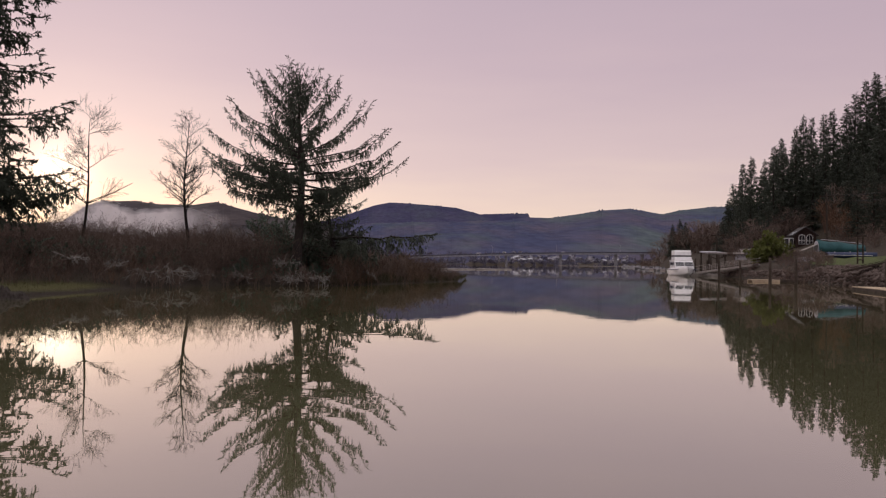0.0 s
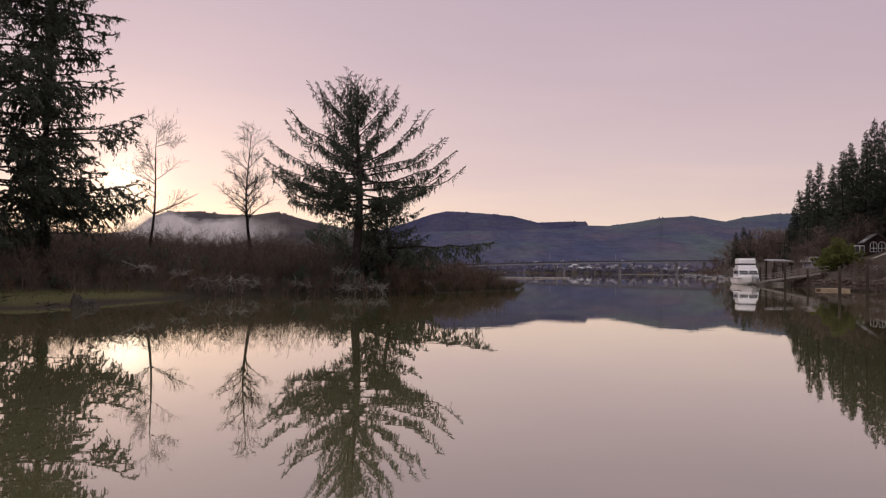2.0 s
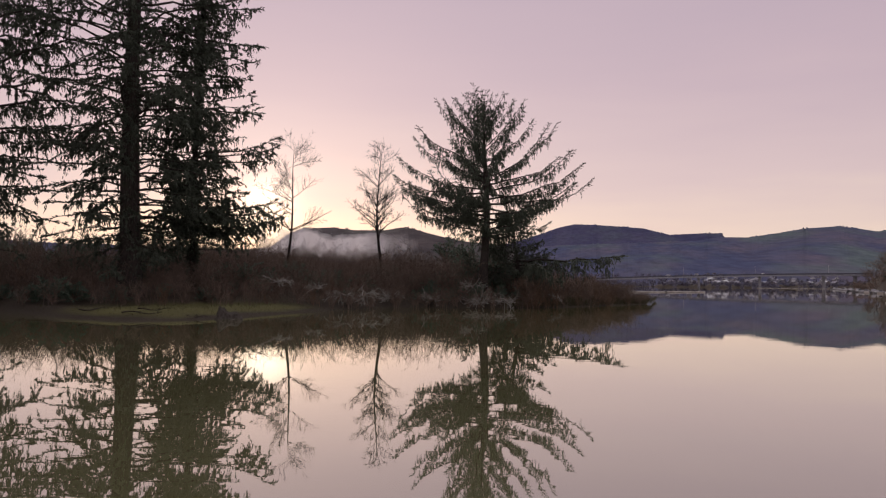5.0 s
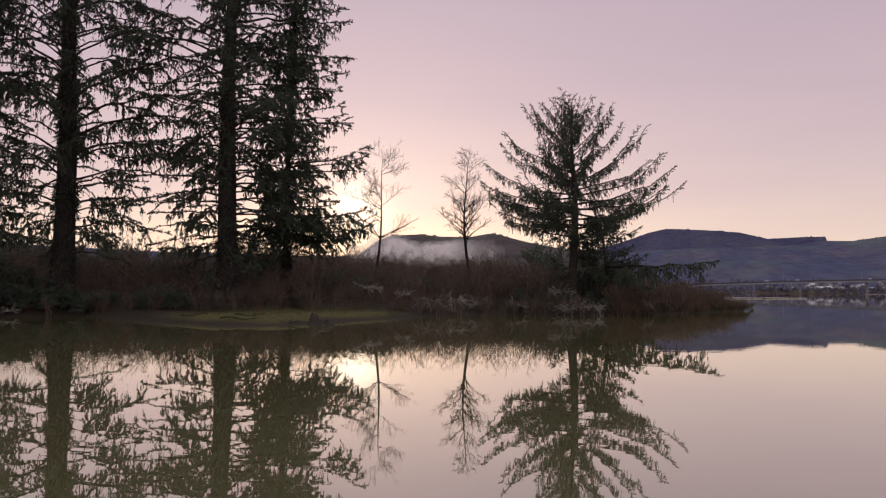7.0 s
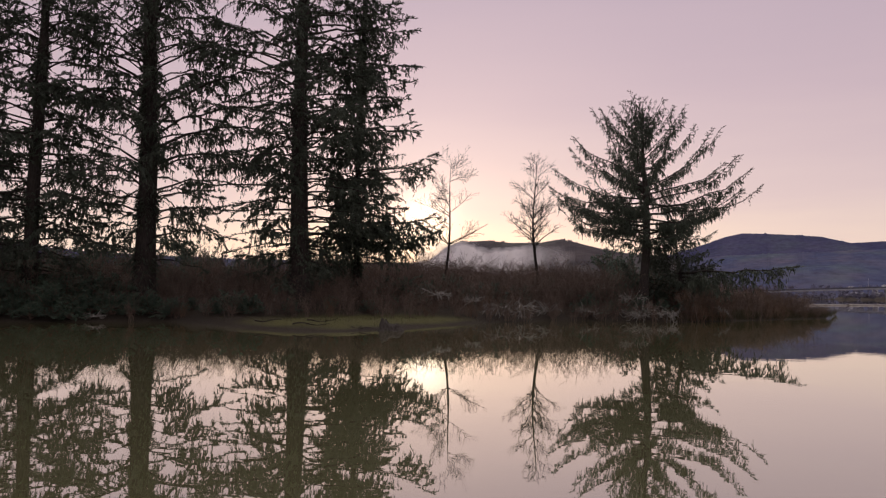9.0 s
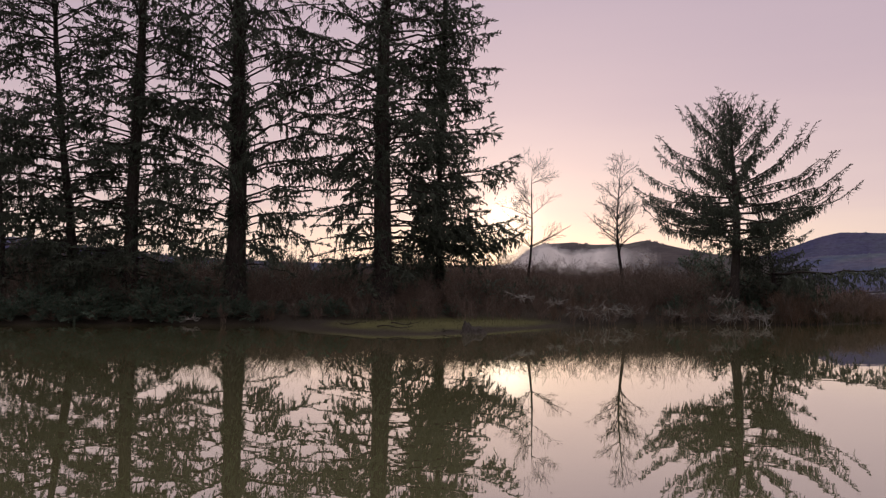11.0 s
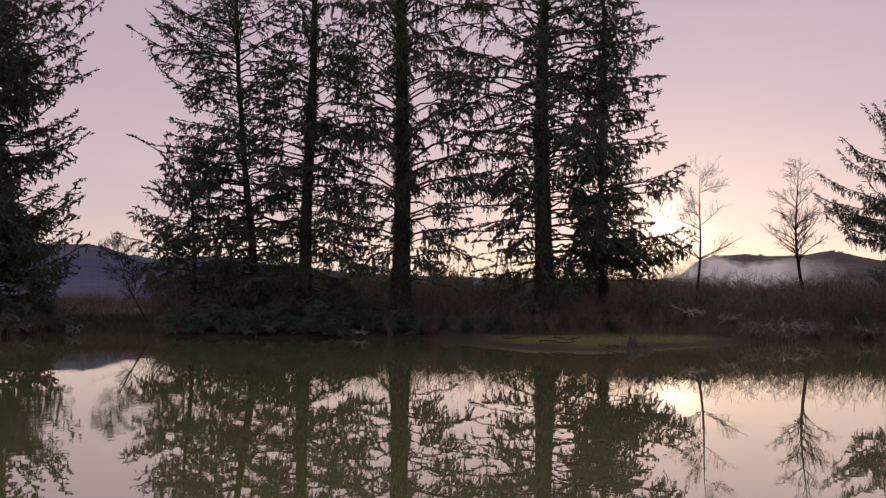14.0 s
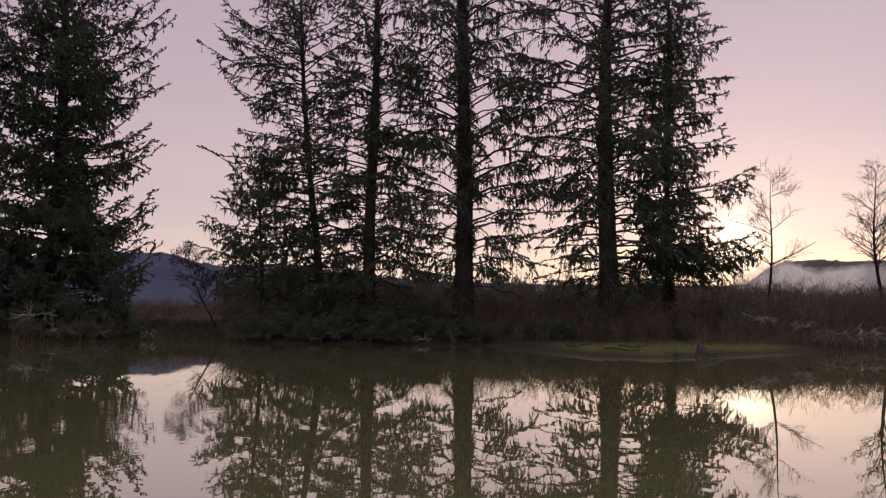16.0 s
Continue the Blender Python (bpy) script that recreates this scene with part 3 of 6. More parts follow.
spruce("spruce_tree", *on_ground(46.0, 47), "tall spruce hung with long sprays and moss", 33, 0.6,
       [(0, 3.2), (0.1, 4.2), (0.2, 6.4), (0.35, 7.0), (0.6, 5.8), (1, 0.8)], 2.4, [(0, 0.3), (0.12, 0.5), (0.3, 0.75), (0.6, 0.8), (1, 1.0)], [(0, -0.6), (0.12, -0.62), (0.6, -0.6), (1, 0.1)], 180, 31,
       group=GROVE, fan=0.17, density=1.2, hang=1.7, tuft=0.65, shaggy=2500, droop=0.8, gaps=-0.35, bare=0.3, thick=1.1)
spruce("spruce_tree", *on_ground(52.7, 48), "tall spruce with a slimmer trunk among its neighbours", 29, 0.42,
       [(0, 4.0), (0.2, 5.4), (0.5, 4.8), (1, 0.7)], 1.6, TALL_RISE, TALL_CURL, 170, 41, group=GROVE, low=1.1, fan=0.18, density=1.2, hang=1.0, shaggy=1200, gaps=-0.3, bare=0.26, thick=1.1)
spruce("spruce_tree", *on_ground(56.2, 50), "leaning spruce with long limbs reaching over open water", 25, 0.27,
       [(0, 5.0), (0.2, 5.8), (0.32, 5.8), (0.43, 5.0), (0.5, 4.0), (0.56, 4.2), (0.66, 6.6), (0.75, 5.4), (1, 0.7)], 2.4, TALL_RISE, TALL_CURL, 150, 51,
       lean=(-1.6, -1.5), group=GROVE, hang=1.0, low=1.1, fan=0.19, density=1.1, gaps=-0.45, bare=0.2, tip=0.2, thick=1.1,
       extra=[(16.6, 236, 6.8, 0.0, 0.05), (17.6, 230, 5.8, 0.1, 0.05), (15.6, 243, 5.4, 0.0, 0.0), (18.6, 238, 5.0, 0.2, 0.0), (14.2, 236, 4.6, 0.1, -0.1), (9.6, 238, 6.6, 0.15, -0.15), (8.4, 232, 6.4, 0.1, -0.2),
              (7.4, 240, 6.0, 0.1, -0.25)])
spruce("spruce_tree", *on_ground(74.0, 53), "dense spruce with boughs down to the shrubs", 27, 0.5,
       [(0, 6.4), (0.12, 6.6), (0.22, 5.8), (0.4, 4.5), (0.48, 6.0), (0.58, 6.0), (0.7, 4.6), (1, 0.7)], 1.0, [(0, 0.05), (0.5, 0.2), (1, 0.9)], [(0, -0.05), (0.5, 0.05), (1, 0.3)], 260, 61,
       group=GROVE, bare=0.06, hang=1.2, low=1.15, lump=0.15, even=0.78, fan=0.2, step=0.22, gaps=-0.75, droop=0.4, tip=0.2, thick=1.35, tuft=0.35)
spruce("spruce_tree", *on_ground(80.0, 56), "dense dark spruce at the edge of the grove", 26, 0.45,
       [(0, 7.0), (0.3, 6.6), (0.6, 5.2), (1, 0.7)], 1.0, [(0, 0.0), (0.5, 0.15), (1, 0.9)], [(0, 0.05), (0.5, 0.2), (1, 0.3)], 120, 71,
       group=GROVE, bare=0.1, thick=1.6, hang=0.5, step=0.36, gaps=-2.0)
spruce("spruce_tree", *on_ground(60.6, 50), "young bushy spruce at the edge of the grove", 10.4, 0.15,
       [(0, 4.2), (0.2, 4.8), (0.5, 3.8), (0.8, 2.4), (1, 0.5)], 1.6, [(0, 0.1), (0.5, 0.25), (1, 0.9)], [(0, -0.25), (0.6, -0.1), (1, 0.2)], 76, 81,
       group=GROVE, fan=0.18, hang=1.6, gaps=-1.2, droop=0.6, thick=1.1)


# ---- bare trees, shrubs, thicket ----
def fork(paths, rads, per, length, spread, up, rng, s0=0.25, k=4):
    """The next order of branches on the given ones."""
    n = len(paths)
    which = np.repeat(np.arange(n), per)
    s = rng.uniform(s0, 1.0, len(which))
    p, t = sample(paths, which, s)
    t /= np.linalg.norm(t, axis=1, keepdims=True) + 1e-9
    side = rng.normal(size=(len(which), 3))
    side -= (side * t).sum(1, keepdims=True) * t
    side /= np.linalg.norm(side, axis=1, keepdims=True) + 1e-9
    d = t * np.cos(spread) + side * np.sin(spread) + np.array([0, 0, up])
    d /= np.linalg.norm(d, axis=1, keepdims=True)
    ln = length * rng.uniform(0.45, 1.15, len(which)) * (1.15 - 0.75 * s)
    u = np.linspace(0, 1, k)
    out = p[:, None] + d[:, None] * (ln[:, None, None] * u[None, :, None])
    bend = rng.normal(size=(len(which), 3)) * 0.12 + np.array([0, 0, up * 0.6])
    out += bend[:, None] * (ln[:, None] * u[None] ** 2)[..., None]
    base = np.interp(s, np.linspace(0, 1, rads.shape[1]), np.arange(rads.shape[1]))
    r = rads[which, base.astype(int)] * 0.55
    return out, r[:, None] * np.linspace(1, 0.35, k)[None]


def bare_tree(name, x, y, z, label, height, girth, seed, spread=0.9, rise=0.25, reach=0.3, lean=(0, 0), s0=0.35, orders=3, floor_r=0.0058, mat=None, group="", first=30, counts=(8, 5)):
    """A leafless deciduous tree of several orders of branches."""
    rng = np.random.default_rng(seed)
    mat = mat or M_ALDER
    root = thing(name, x, y, z, label, "tree", group)
    u = np.linspace(0, 1, 10)
    spine = np.stack([lean[0] * u + 0.018 * height * np.sin(u * 6 + seed), lean[1] * u + 0.012 * height * np.cos(u * 5), u * height - 0.3 * (1 - u)], 1)[None]
    rad = (girth * (1 - u * 0.9))[None]
    v, q = tubes(spine, rad, 8)
    child("trunk", mesh("trunk", v, q, mat, True), root)
    pile = Pile()
    p, r = fork(spine, rad, first, height * reach, spread, rise, rng, s0, 6)
    r = r * 0.8
    pile.add(*tubes(p, np.maximum(r, floor_r), 5))
    part_len = height * reach * 0.42
    for o in range(orders - 1):
        p, r = fork(p, r, counts[o], part_len, 0.7, 0.12, rng, 0.25, 4)
        pile.add(*tubes(p, np.maximum(r, floor_r), 3))
        part_len *= 0.5
    child("branchwork", pile.mesh("branchwork", mat), root, "fine leafless branches")
    return root


def shrub_meshes(name, seed, height, width, mat, stems=11, floor_r=0.008, tips=3):
    """One leafless shrub's stems: a fountain of forking twigs."""
    rng = np.random.default_rng(seed)
    k = 5
    u = np.linspace(0, 1, k)
    ph = rng.uniform(0, 2 * np.pi, stems)
    out = rng.uniform(0.2, 1.0, stems) * width
    hh = height * rng.uniform(0.6, 1.0, stems)
    base = rng.normal(size=(stems, 2)) * width * 0.2
    p = np.stack([base[:, :1] + (out * np.cos(ph))[:, None] * u ** 1.4, base[:, 1:] + (out * np.sin(ph))[:, None] * u ** 1.4, hh[:, None] * u ** 0.85 - 0.15 * (1 - u)], -1)
    p[:, 1:] += rng.normal(size=(stems, k - 1, 3)) * 0.07
    r = np.full((stems, 1), 0.022) * np.linspace(1, 0.4, k)[None]
    pile = Pile()
    pile.add(*tubes(p, r, 4))
    p2, r2 = fork(p, r, 8, height * 0.42, 0.75, 0.15, rng, 0.15, 3)
    pile.add(*tubes(p2, np.maximum(r2, floor_r), 3))
    p3, r3 = fork(p2, r2, tips, height * 0.24, 0.7, 0.1, rng, 0.1, 2)
    pile.add(*tubes(p3, np.maximum(r3, floor_r * 0.8), 3))
    return pile.mesh(name, mat)


def leafy_bush_meshes(seed, height, width, leaves, leaf_mat, droop=0.3, leaf=(0.14, 0.34), girth=(0.03, 0.07)):
    """Stems and leaf sprays of a dense evergreen bush with an uneven outline."""
    rng = np.random.default_rng(seed)
    n = 26
    ph, el = rng.uniform(0, 2 * np.pi, n), rng.uniform(0.15, 1.45, n)
    L = rng.uniform(0.7, 1.1, n)
    u = np.linspace(0, 1, 5)
    p = np.stack([(L * width * np.cos(ph) * np.cos(el))[:, None] * u, (L * width * np.sin(ph) * np.cos(el))[:, None] * u,
                  (L * height * np.sin(el))[:, None] * u ** 0.8 + 0.1 - droop * (L * np.cos(el))[:, None] * u ** 2], -1)
    r = np.full((n, 1), 0.035) * np.linspace(1, 0.3, 5)[None]
    wood = Pile()
    wood.add(*tubes(p, r, 4))
    p2, r2 = fork(p, r, 7, height * 0.32, 0.8, 0.0, rng, 0.25, 3)
    wood.add(*tubes(p2, np.maximum(r2, 0.006), 3))
    c = rng.integers(0, len(p2), leaves)
    q0, d0 = sample(p2, c, rng.uniform(0.1, 1, leaves))
    d0 /= np.linalg.norm(d0, axis=1, keepdims=True) + 1e-9
    dirn = d0 + rng.normal(size=(leaves, 3)) * 0.6 + np.array([0, 0, -droop])
    leafs = Pile()
    leafs.add(*sprays(q0, dirn, rng.uniform(*leaf, leaves), rng.uniform(*girth, leaves), rng))
    return wood.mesh("branchwork", M_TWIG), leafs.mesh("foliage", leaf_mat)


def two_part(name, meshes, names, x, y, z, label, category, group="", turn=0.0, scale=1.0):
    root = thing(name, x, y, z, label, category, group, turn)
    root.scale = (scale, scale, scale) if not isinstance(scale, tuple) else scale
    for nm, me in zip(names, meshes):
        child(nm, me, root)
    return root


bare_tree("alder_tree", *on_ground(25.0, 57), "leafless alder with an open twiggy top above brown brush", 9.9, 0.13, 5, lean=(0.6, 0.2), reach=0.36, s0=0.4, spread=1.2, rise=0.1, first=21, counts=(8, 5))
bare_tree("alder_tree", *on_ground(18.1, 58), "slim leafless alder with fine ascending twigs", 10.4, 0.15, 8, lean=(-0.3, 0), reach=0.27, s0=0.34, spread=1.05, rise=0.16, first=40, counts=(7, 5))
bare_tree("alder_tree", *on_ground(63.4, 50), "small leafless alder leaning out beside the spruces", 4.4, 0.07, 9, lean=(-1.8, -1.6), reach=0.5, spread=1.2)

rng = np.random.default_rng(77)
BROWN = [shrub_meshes("stems", 100 + i, 2.3, 1.3, M_TWIG, 9, tips=2) for i in range(4)]
RUSTY = [shrub_meshes("stems", 110 + i, 2.0, 1.3, M_TWIG_RED, 9, tips=2) for i in range(2)]
SHRUBS = "leafless shrubs along the bank"


def mud_width(az):
    return float(np.interp(az, FLAT_AZ, FLAT_W))


def plant_shrub(me, az, dist, scale, label, squat=1.0):
    x, y, z = on_ground(az, dist)
    ob = new("shrub", me)
    ob.matrix_basis = pose(x, y, z, 0, 0, rng.uniform(0, 360)) @ Matrix.Diagonal((scale, scale, scale * squat, 1))
    return tagged(ob, label, "shrub", SHRUBS)


for az in np.arange(-0.6, 84, 0.86):
    first = float(shore(az)) + mud_width(az)
    for row, (lo, hi, size) in enumerate(((-0.5, 0.4, 0.5), (1.8, 5.0, 0.52))):
        if row == 0 and (47 < az < 62 or (38 < az < 46 and rng.random() < 0.5)):
            continue
        if row == 1 and (az < 1.0 or 47 < az < 63 or rng.random() < 0.15):
            continue
        a = az + rng.uniform(-0.4, 0.4)
        rusty = rng.random() < (0.4 if az < 8 or 60 < az < 70 else 0.15)
        k = size * rng.uniform(0.75, 1.2) * (1.35 if row == 1 and 9 < az < 34 else 1.0) * (0.6 if 63 < az < 69 else 1.0) * float(np.interp(az, [-1, 0.5, 4], [0.55, 0.8, 1.0]))
        if rusty:
            plant_shrub(RUSTY[int(rng.integers(2))], a, first + rng.uniform(lo, hi), k, "rusty brown leafless shrub at the water's edge")
        else:
            plant_shrub(BROWN[int(rng.integers(4))], a, first + rng.uniform(lo, hi), k, "brown leafless shrub on the bank")


# the low tip of the point is all rusty shrubs down to the water
for k in range(80):
    az = -1.3 + 9.5 * rng.random() ** 1.3
    dist = float(shore(az)) + rng.uniform(-0.3, min(7.0, 1.5 + 1.2 * (az + 1.3)))
    size = float(np.interp(az, [-1.3, 0.5, 3, 8], [0.3, 0.55, 0.75, 0.8])) * rng.uniform(0.8, 1.15)
    if rng.random() < 0.5:
        plant_shrub(RUSTY[int(rng.integers(2))], az, dist, size, "rusty brown leafless shrub at the water's edge")
    else:
        plant_shrub(BROWN[int(rng.integers(4))], az, dist, size, "brown leafless shrub on the bank")

# rounded clumps further back in the marsh
for az in np.arange(4.5, 50, 1.2):
    for lo, hi, size in ((8, 15, 0.85), (19, 34, 1.2)):
        dist = float(shore(az)) + mud_width(az) + rng.uniform(lo, hi)
        if rng.random() < 0.12 or dist > float(shore(az)) + float(np.interp(az, POINT_AZ, POINT_W)) - 4:
            continue
        me = RUSTY[int(rng.integers(2))] if rng.random() < 0.2 else BROWN[int(rng.integers(4))]
        plant_shrub(me, az + rng.uniform(-0.5, 0.5), dist, size * rng.uniform(0.8, 1.2), "tall brown leafless shrub in the marsh")

CROWD_AZ, CROWD_EL = [0, 12, 30, 39, 49, 60, 66, 80], [3.2, 3.7, 3.75, 3.7, 3.8, 4.0, 4.0, 4.0]


def thicket(name, az0, az1, count, seed, label, top=2.3, near=3.0, far_d=105.0, mat=None, crowd=0.0):
    """Countless thin stems of marsh brush, low by the water and taller further back."""
    g = np.random.default_rng(seed)
    az = g.uniform(az0, az1, count)
    mw = np.interp(az, FLAT_AZ, FLAT_W)
    first = shore(az) + mw + near
    d = first + (far_d - first) * g.random(count)
    keep = d < shore(az) + np.interp(az, POINT_AZ, POINT_W) - 3
    az, d, count = az[keep], d[keep], int(keep.sum())
    z0 = ground_height(az, d)
    ends = np.interp(az, [0, 5, 9], [0.25, 0.75, 1.0])
    wave = 0.14 * np.sin(az * 1.9) + 0.12 * np.sin(az * 5.3 + d * 0.1) + 0.15 * g.normal(size=count)
    tip = 1.6 + d * np.tan(np.radians(ends * top + wave))
    tip = np.minimum(tip, d * np.tan(np.radians(np.interp(az, CROWD_AZ, CROWD_EL) + crowd + wave)) - 1.6)
    h = np.maximum((tip - z0) * (1 - 0.5 * g.random(count) ** 0.8), 0.5)
    u = np.array([0, 0.5, 1.0])
    x, y = -d * np.sin(np.radians(az)), d * np.cos(np.radians(az))
    lean = g.normal(size=(count, 2)) * 0.62
    p = np.stack([x[:, None] + (lean[:, :1] * h[:, None]) * u ** 1.5, y[:, None] + (lean[:, 1:] * h[:, None]) * u ** 1.5, z0[:, None] + h[:, None] * u], -1)
    stout = np.clip(d / 60, 0.8, 2.6)
    r = 0.013 * stout[:, None] * np.array([1, 0.7, 0.4])[None]
    pile = Pile()
    pile.add(*tubes(p, r, 3))
    p2, r2 = fork(p, r, 5, np.repeat(1.15 * stout, 5), 1.2, 0.1, g, 0.15, 2)
    pile.add(*tubes(p2, np.maximum(r2, 0.008), 3))
    return tagged(new(name, pile.mesh(name, mat or M_BRUSH)), label, "brush", kind="stuff")


thicket("brush_thicket", 0.3, 17, 2400, 1, "dense brown leafless brush behind the point", 2.2)
thicket("brush_thicket", 15, 34, 4900, 2, "dense brown leafless marsh brush below the sunrise", 2.75, far_d=170.0)
thicket("sapling_thicket", 11, 34, 1300, 6, "thin leafless saplings standing above the brush", 3.0, near=0.8, far_d=58, crowd=2.2)
thicket("sapling_thicket", 23, 34, 1500, 8, "tangled leafless saplings below the tall spruces", 3.4, near=16, far_d=120, crowd=1.0)
thicket("brush_thicket", 33, 50, 2900, 3, "dark brown brush between the tall spruces", 2.2, far_d=150.0)
thicket("sapling_thicket", 34, 63, 1500, 7, "thin leafless saplings standing between the tall spruces", 3.0, near=0.8, far_d=62, crowd=2.6)
thicket("brush_thicket", 50, 63, 260, 4, "dark brush behind the grove", 2.0)
thicket("brush_thicket", 62, 86, 1700, 5, "low rusty brush beyond the bank", 0.7, mat=M_TWIG_RED)

# pale lichen-covered boughs that lean out of the brush
LICHEN = "lichen-grey boughs in the brush"


def lichen_bough(az, dist, size, seed, z=0.3):
    g = np.random.default_rng(seed)
    n = 5
    ph = g.uniform(0, 2 * np.pi, n)
    el = g.uniform(0.05, 0.6, n)
    u = np.linspace(0, 1, 6)
    L = size * g.uniform(0.6, 1.1, n)
    p = np.stack([(L * np.cos(ph) * np.cos(el))[:, None] * u, (L * np.sin(ph) * np.cos(el))[:, None] * u,
                  (L * np.sin(el))[:, None] * u - 0.35 * L[:, None] * u ** 2], -1)
    p[:, 1:] += g.normal(size=(n, 5, 3)) * 0.06 * size
    r = np.full((n, 1), 0.034) * np.linspace(1, 0.5, 6)[None]
    pile = Pile()
    pile.add(*tubes(p, r, 4))
    p2, r2 = fork(p, r, 6, size * 0.6, 0.75, 0.05, g, 0.2, 4)
    pile.add(*tubes(p2, np.maximum(r2, 0.018), 3))
    p3, r3 = fork(p2, r2, 2, size * 0.25, 0.8, 0.05, g, 0.3, 3)
    pile.add(*tubes(p3, np.maximum(r3, 0.009), 3))
    x, y, zz = on_ground(az, dist)
    ob = new("lichen_bough", pile.mesh("lichen_bough", M_LICHEN))
    ob.location = (x, y, zz + 0.7 * z)
    return tagged(ob, "tangled bare bough covered in pale grey lichen", "branch", LICHEN)


for i, (az, extra, size, z) in enumerate(((8.4, 0.9, 1.1, 0.5), (9.5, 0.7, 1.5, 0.6), (10.5, 0.9, 1.5, 0.5), (11.4, 0.6, 1.2, 0.5), (14.3, 0.8, 1.3, 0.7),
                                          (17.2, 0.9, 1.2, 0.7), (19.6, 1.0, 1.4, 1.0), (20.7, 1.2, 1.4, 0.9), (22.6, 2.4, 0.9, 1.0), (25.6, 3.0, 0.9, 1.5),
                                          (11.4, 3.0, 1.0, 1.5), (49.0, 0.8, 0.6, 0.3), (71.0, 1.0, 0.9, 0.4), (72.6, 0.8, 1.5, 0.6), (75.0, 1.5, 1.2, 1.8), (68.0, 1.0, 0.7, 0.4), (78.0, 1.0, 1.0, 0.6), (5.6, 1.2, 0.8, 0.8))):
    lichen_bough(az, float(shore(az)) + mud_width(az) + 0.4 * extra, size, 300 + i, z)

# dark evergreen bushes
EVERGREEN = "dark evergreen bushes on the bank"
BUSHES = [leafy_bush_meshes(400 + i, 3.0, 2.3, 5200, M_SHRUB_GREEN, 0.3, (0.12, 0.3), (0.02, 0.05)) for i in range(3)]
k = 0


def evergreen(az, dist, size, label):
    global k
    k += 1
    two_part("evergreen_bush", BUSHES[k % 3], ("branchwork", "foliage"), *on_ground(az, dist), label, "bush", EVERGREEN, k * 77.0, (size * 1.35, size * 1.35, size))


# low ones that hang over the water
def waterside(rows):
    for az, off, size in rows:
        dist = float(shore(az)) + mud_width(az) + off + rng.uniform(-0.3, 0.9)
        evergreen(az, dist, size * rng.uniform(0.65, 1.3), "low dark green evergreen bush hanging over the water")


waterside([(az, 0.45, 0.47) for az in np.arange(46.8, 61.5, 1.2)])
waterside([(az, 2.4, 0.62) for az in np.arange(48.2, 59.5, 1.3)])
waterside([(az, 0.5, 0.35) for az in np.arange(38.8, 46.0, 1.35)])
waterside([(az, 1.5, 0.3) for az in (30.5, 33.2, 36.0)])
waterside([(6.0, 1.6, 0.36), (7.8, 1.2, 0.38), (9.4, 1.4, 0.4), (11.0, 1.6, 0.42), (12.8, 1.6, 0.4), (14.4, 1.8, 0.36)])
waterside([(69.6, 1.5, 0.6), (71.4, 1.6, 0.66), (73.4, 1.6, 0.7), (75.5, 1.8, 0.72), (77.8, 2.0, 0.7), (80.2, 2.2, 0.7)])
# taller ones in the brush behind the bank
for az, dist, size in ((47.0, 62, 0.55), (49.5, 64, 0.65), (51.8, 62, 0.7), (54.0, 61, 0.75), (56.2, 62, 0.75), (58.5, 61, 0.7), (60.6, 61, 0.65), (62.4, 60, 0.5), (49.5, 82, 1.1), (55.6, 78, 1.2),
                       (60.4, 78, 1.3), (43.2, 90, 1.3), (38.0, 90, 1.2), (42.8, 64, 0.75), (40.2, 63, 0.75), (44.8, 63, 0.7), (37.6, 63, 0.7), (34.0, 62, 0.7), (31.6, 62, 0.65), (32.0, 90, 1.2)):
    evergreen(az, dist, size, "tall dark evergreen bush in the brush behind the bank")
for az, dist, size in ((7.6, 66, 0.6), (9.2, 66, 0.8), (10.8, 64, 0.85), (12.6, 66, 0.75), (12.2, 53.6, 0.55), (9.5, 55, 0.7), (7.4, 56, 0.6), (11.2, 56.5, 0.7), (13.6, 56, 0.45), (16.2, 56, 0.42),
                       (19.4, 52, 0.42), (21.6, 50, 0.5), (23.2, 49, 0.4), (26.2, 48, 0.5), (27.8, 47, 0.6), (29.2, 48, 0.5), (24.4, 52, 0.6), (17.8, 60, 0.6)):
    evergreen(az, dist, size, "dark evergreen bush among brown brush on the point")


# a wood far behind the grove
FAR_BUSHES = [leafy_bush_meshes(430 + i, 3.0, 1.9, 4600, M_SHRUB_GREEN, 0.2, (0.08, 0.2), (0.018, 0.036)) for i in range(2)]
for az, dist in ((10.2, 100), (11.8, 112), (13.0, 125)):
    size = (1.6 + dist * math.tan(radians(2.7 * rng.uniform(0.85, 1.05)))) / 3.2
    two_part("evergreen_tree", FAR_BUSHES[int(az) % 2], ("branchwork", "foliage"), *on_ground(az, dist), "dark broad evergreen standing behind the point", "tree", "trees beyond the bank", az * 77.0,
             (size * 1.1, size * 1.1, size))
for j, az in enumerate(np.arange(31.5, 63.5, 2.0)):
    dist = 150 + 30 * rng.random()
    size = (1.6 + dist * math.tan(radians(float(np.interp(az, [31, 36, 44, 48, 62], [2.5, 2.9, 2.9, 3.3, 3.2])) * rng.uniform(0.78, 1.05)))) / 3.2
    two_part("evergreen_tree", FAR_BUSHES[j % 2], ("branchwork", "foliage"), *on_ground(az + rng.uniform(-0.6, 0.6), dist), "dark broad evergreen in the wood beyond the bank", "tree", "trees beyond the bank", j * 77.0,
             (size * 1.2, size * 1.2, size))
    dist = 120 + 25 * rng.random()
    tall = 1.6 + dist * math.tan(radians(rng.uniform(2.4, 3.2)))
    plant_shrub(BROWN[j % 4], az + rng.uniform(-1, 1), dist, tall / 2.5, "tall brown leafless bush beyond the grove")


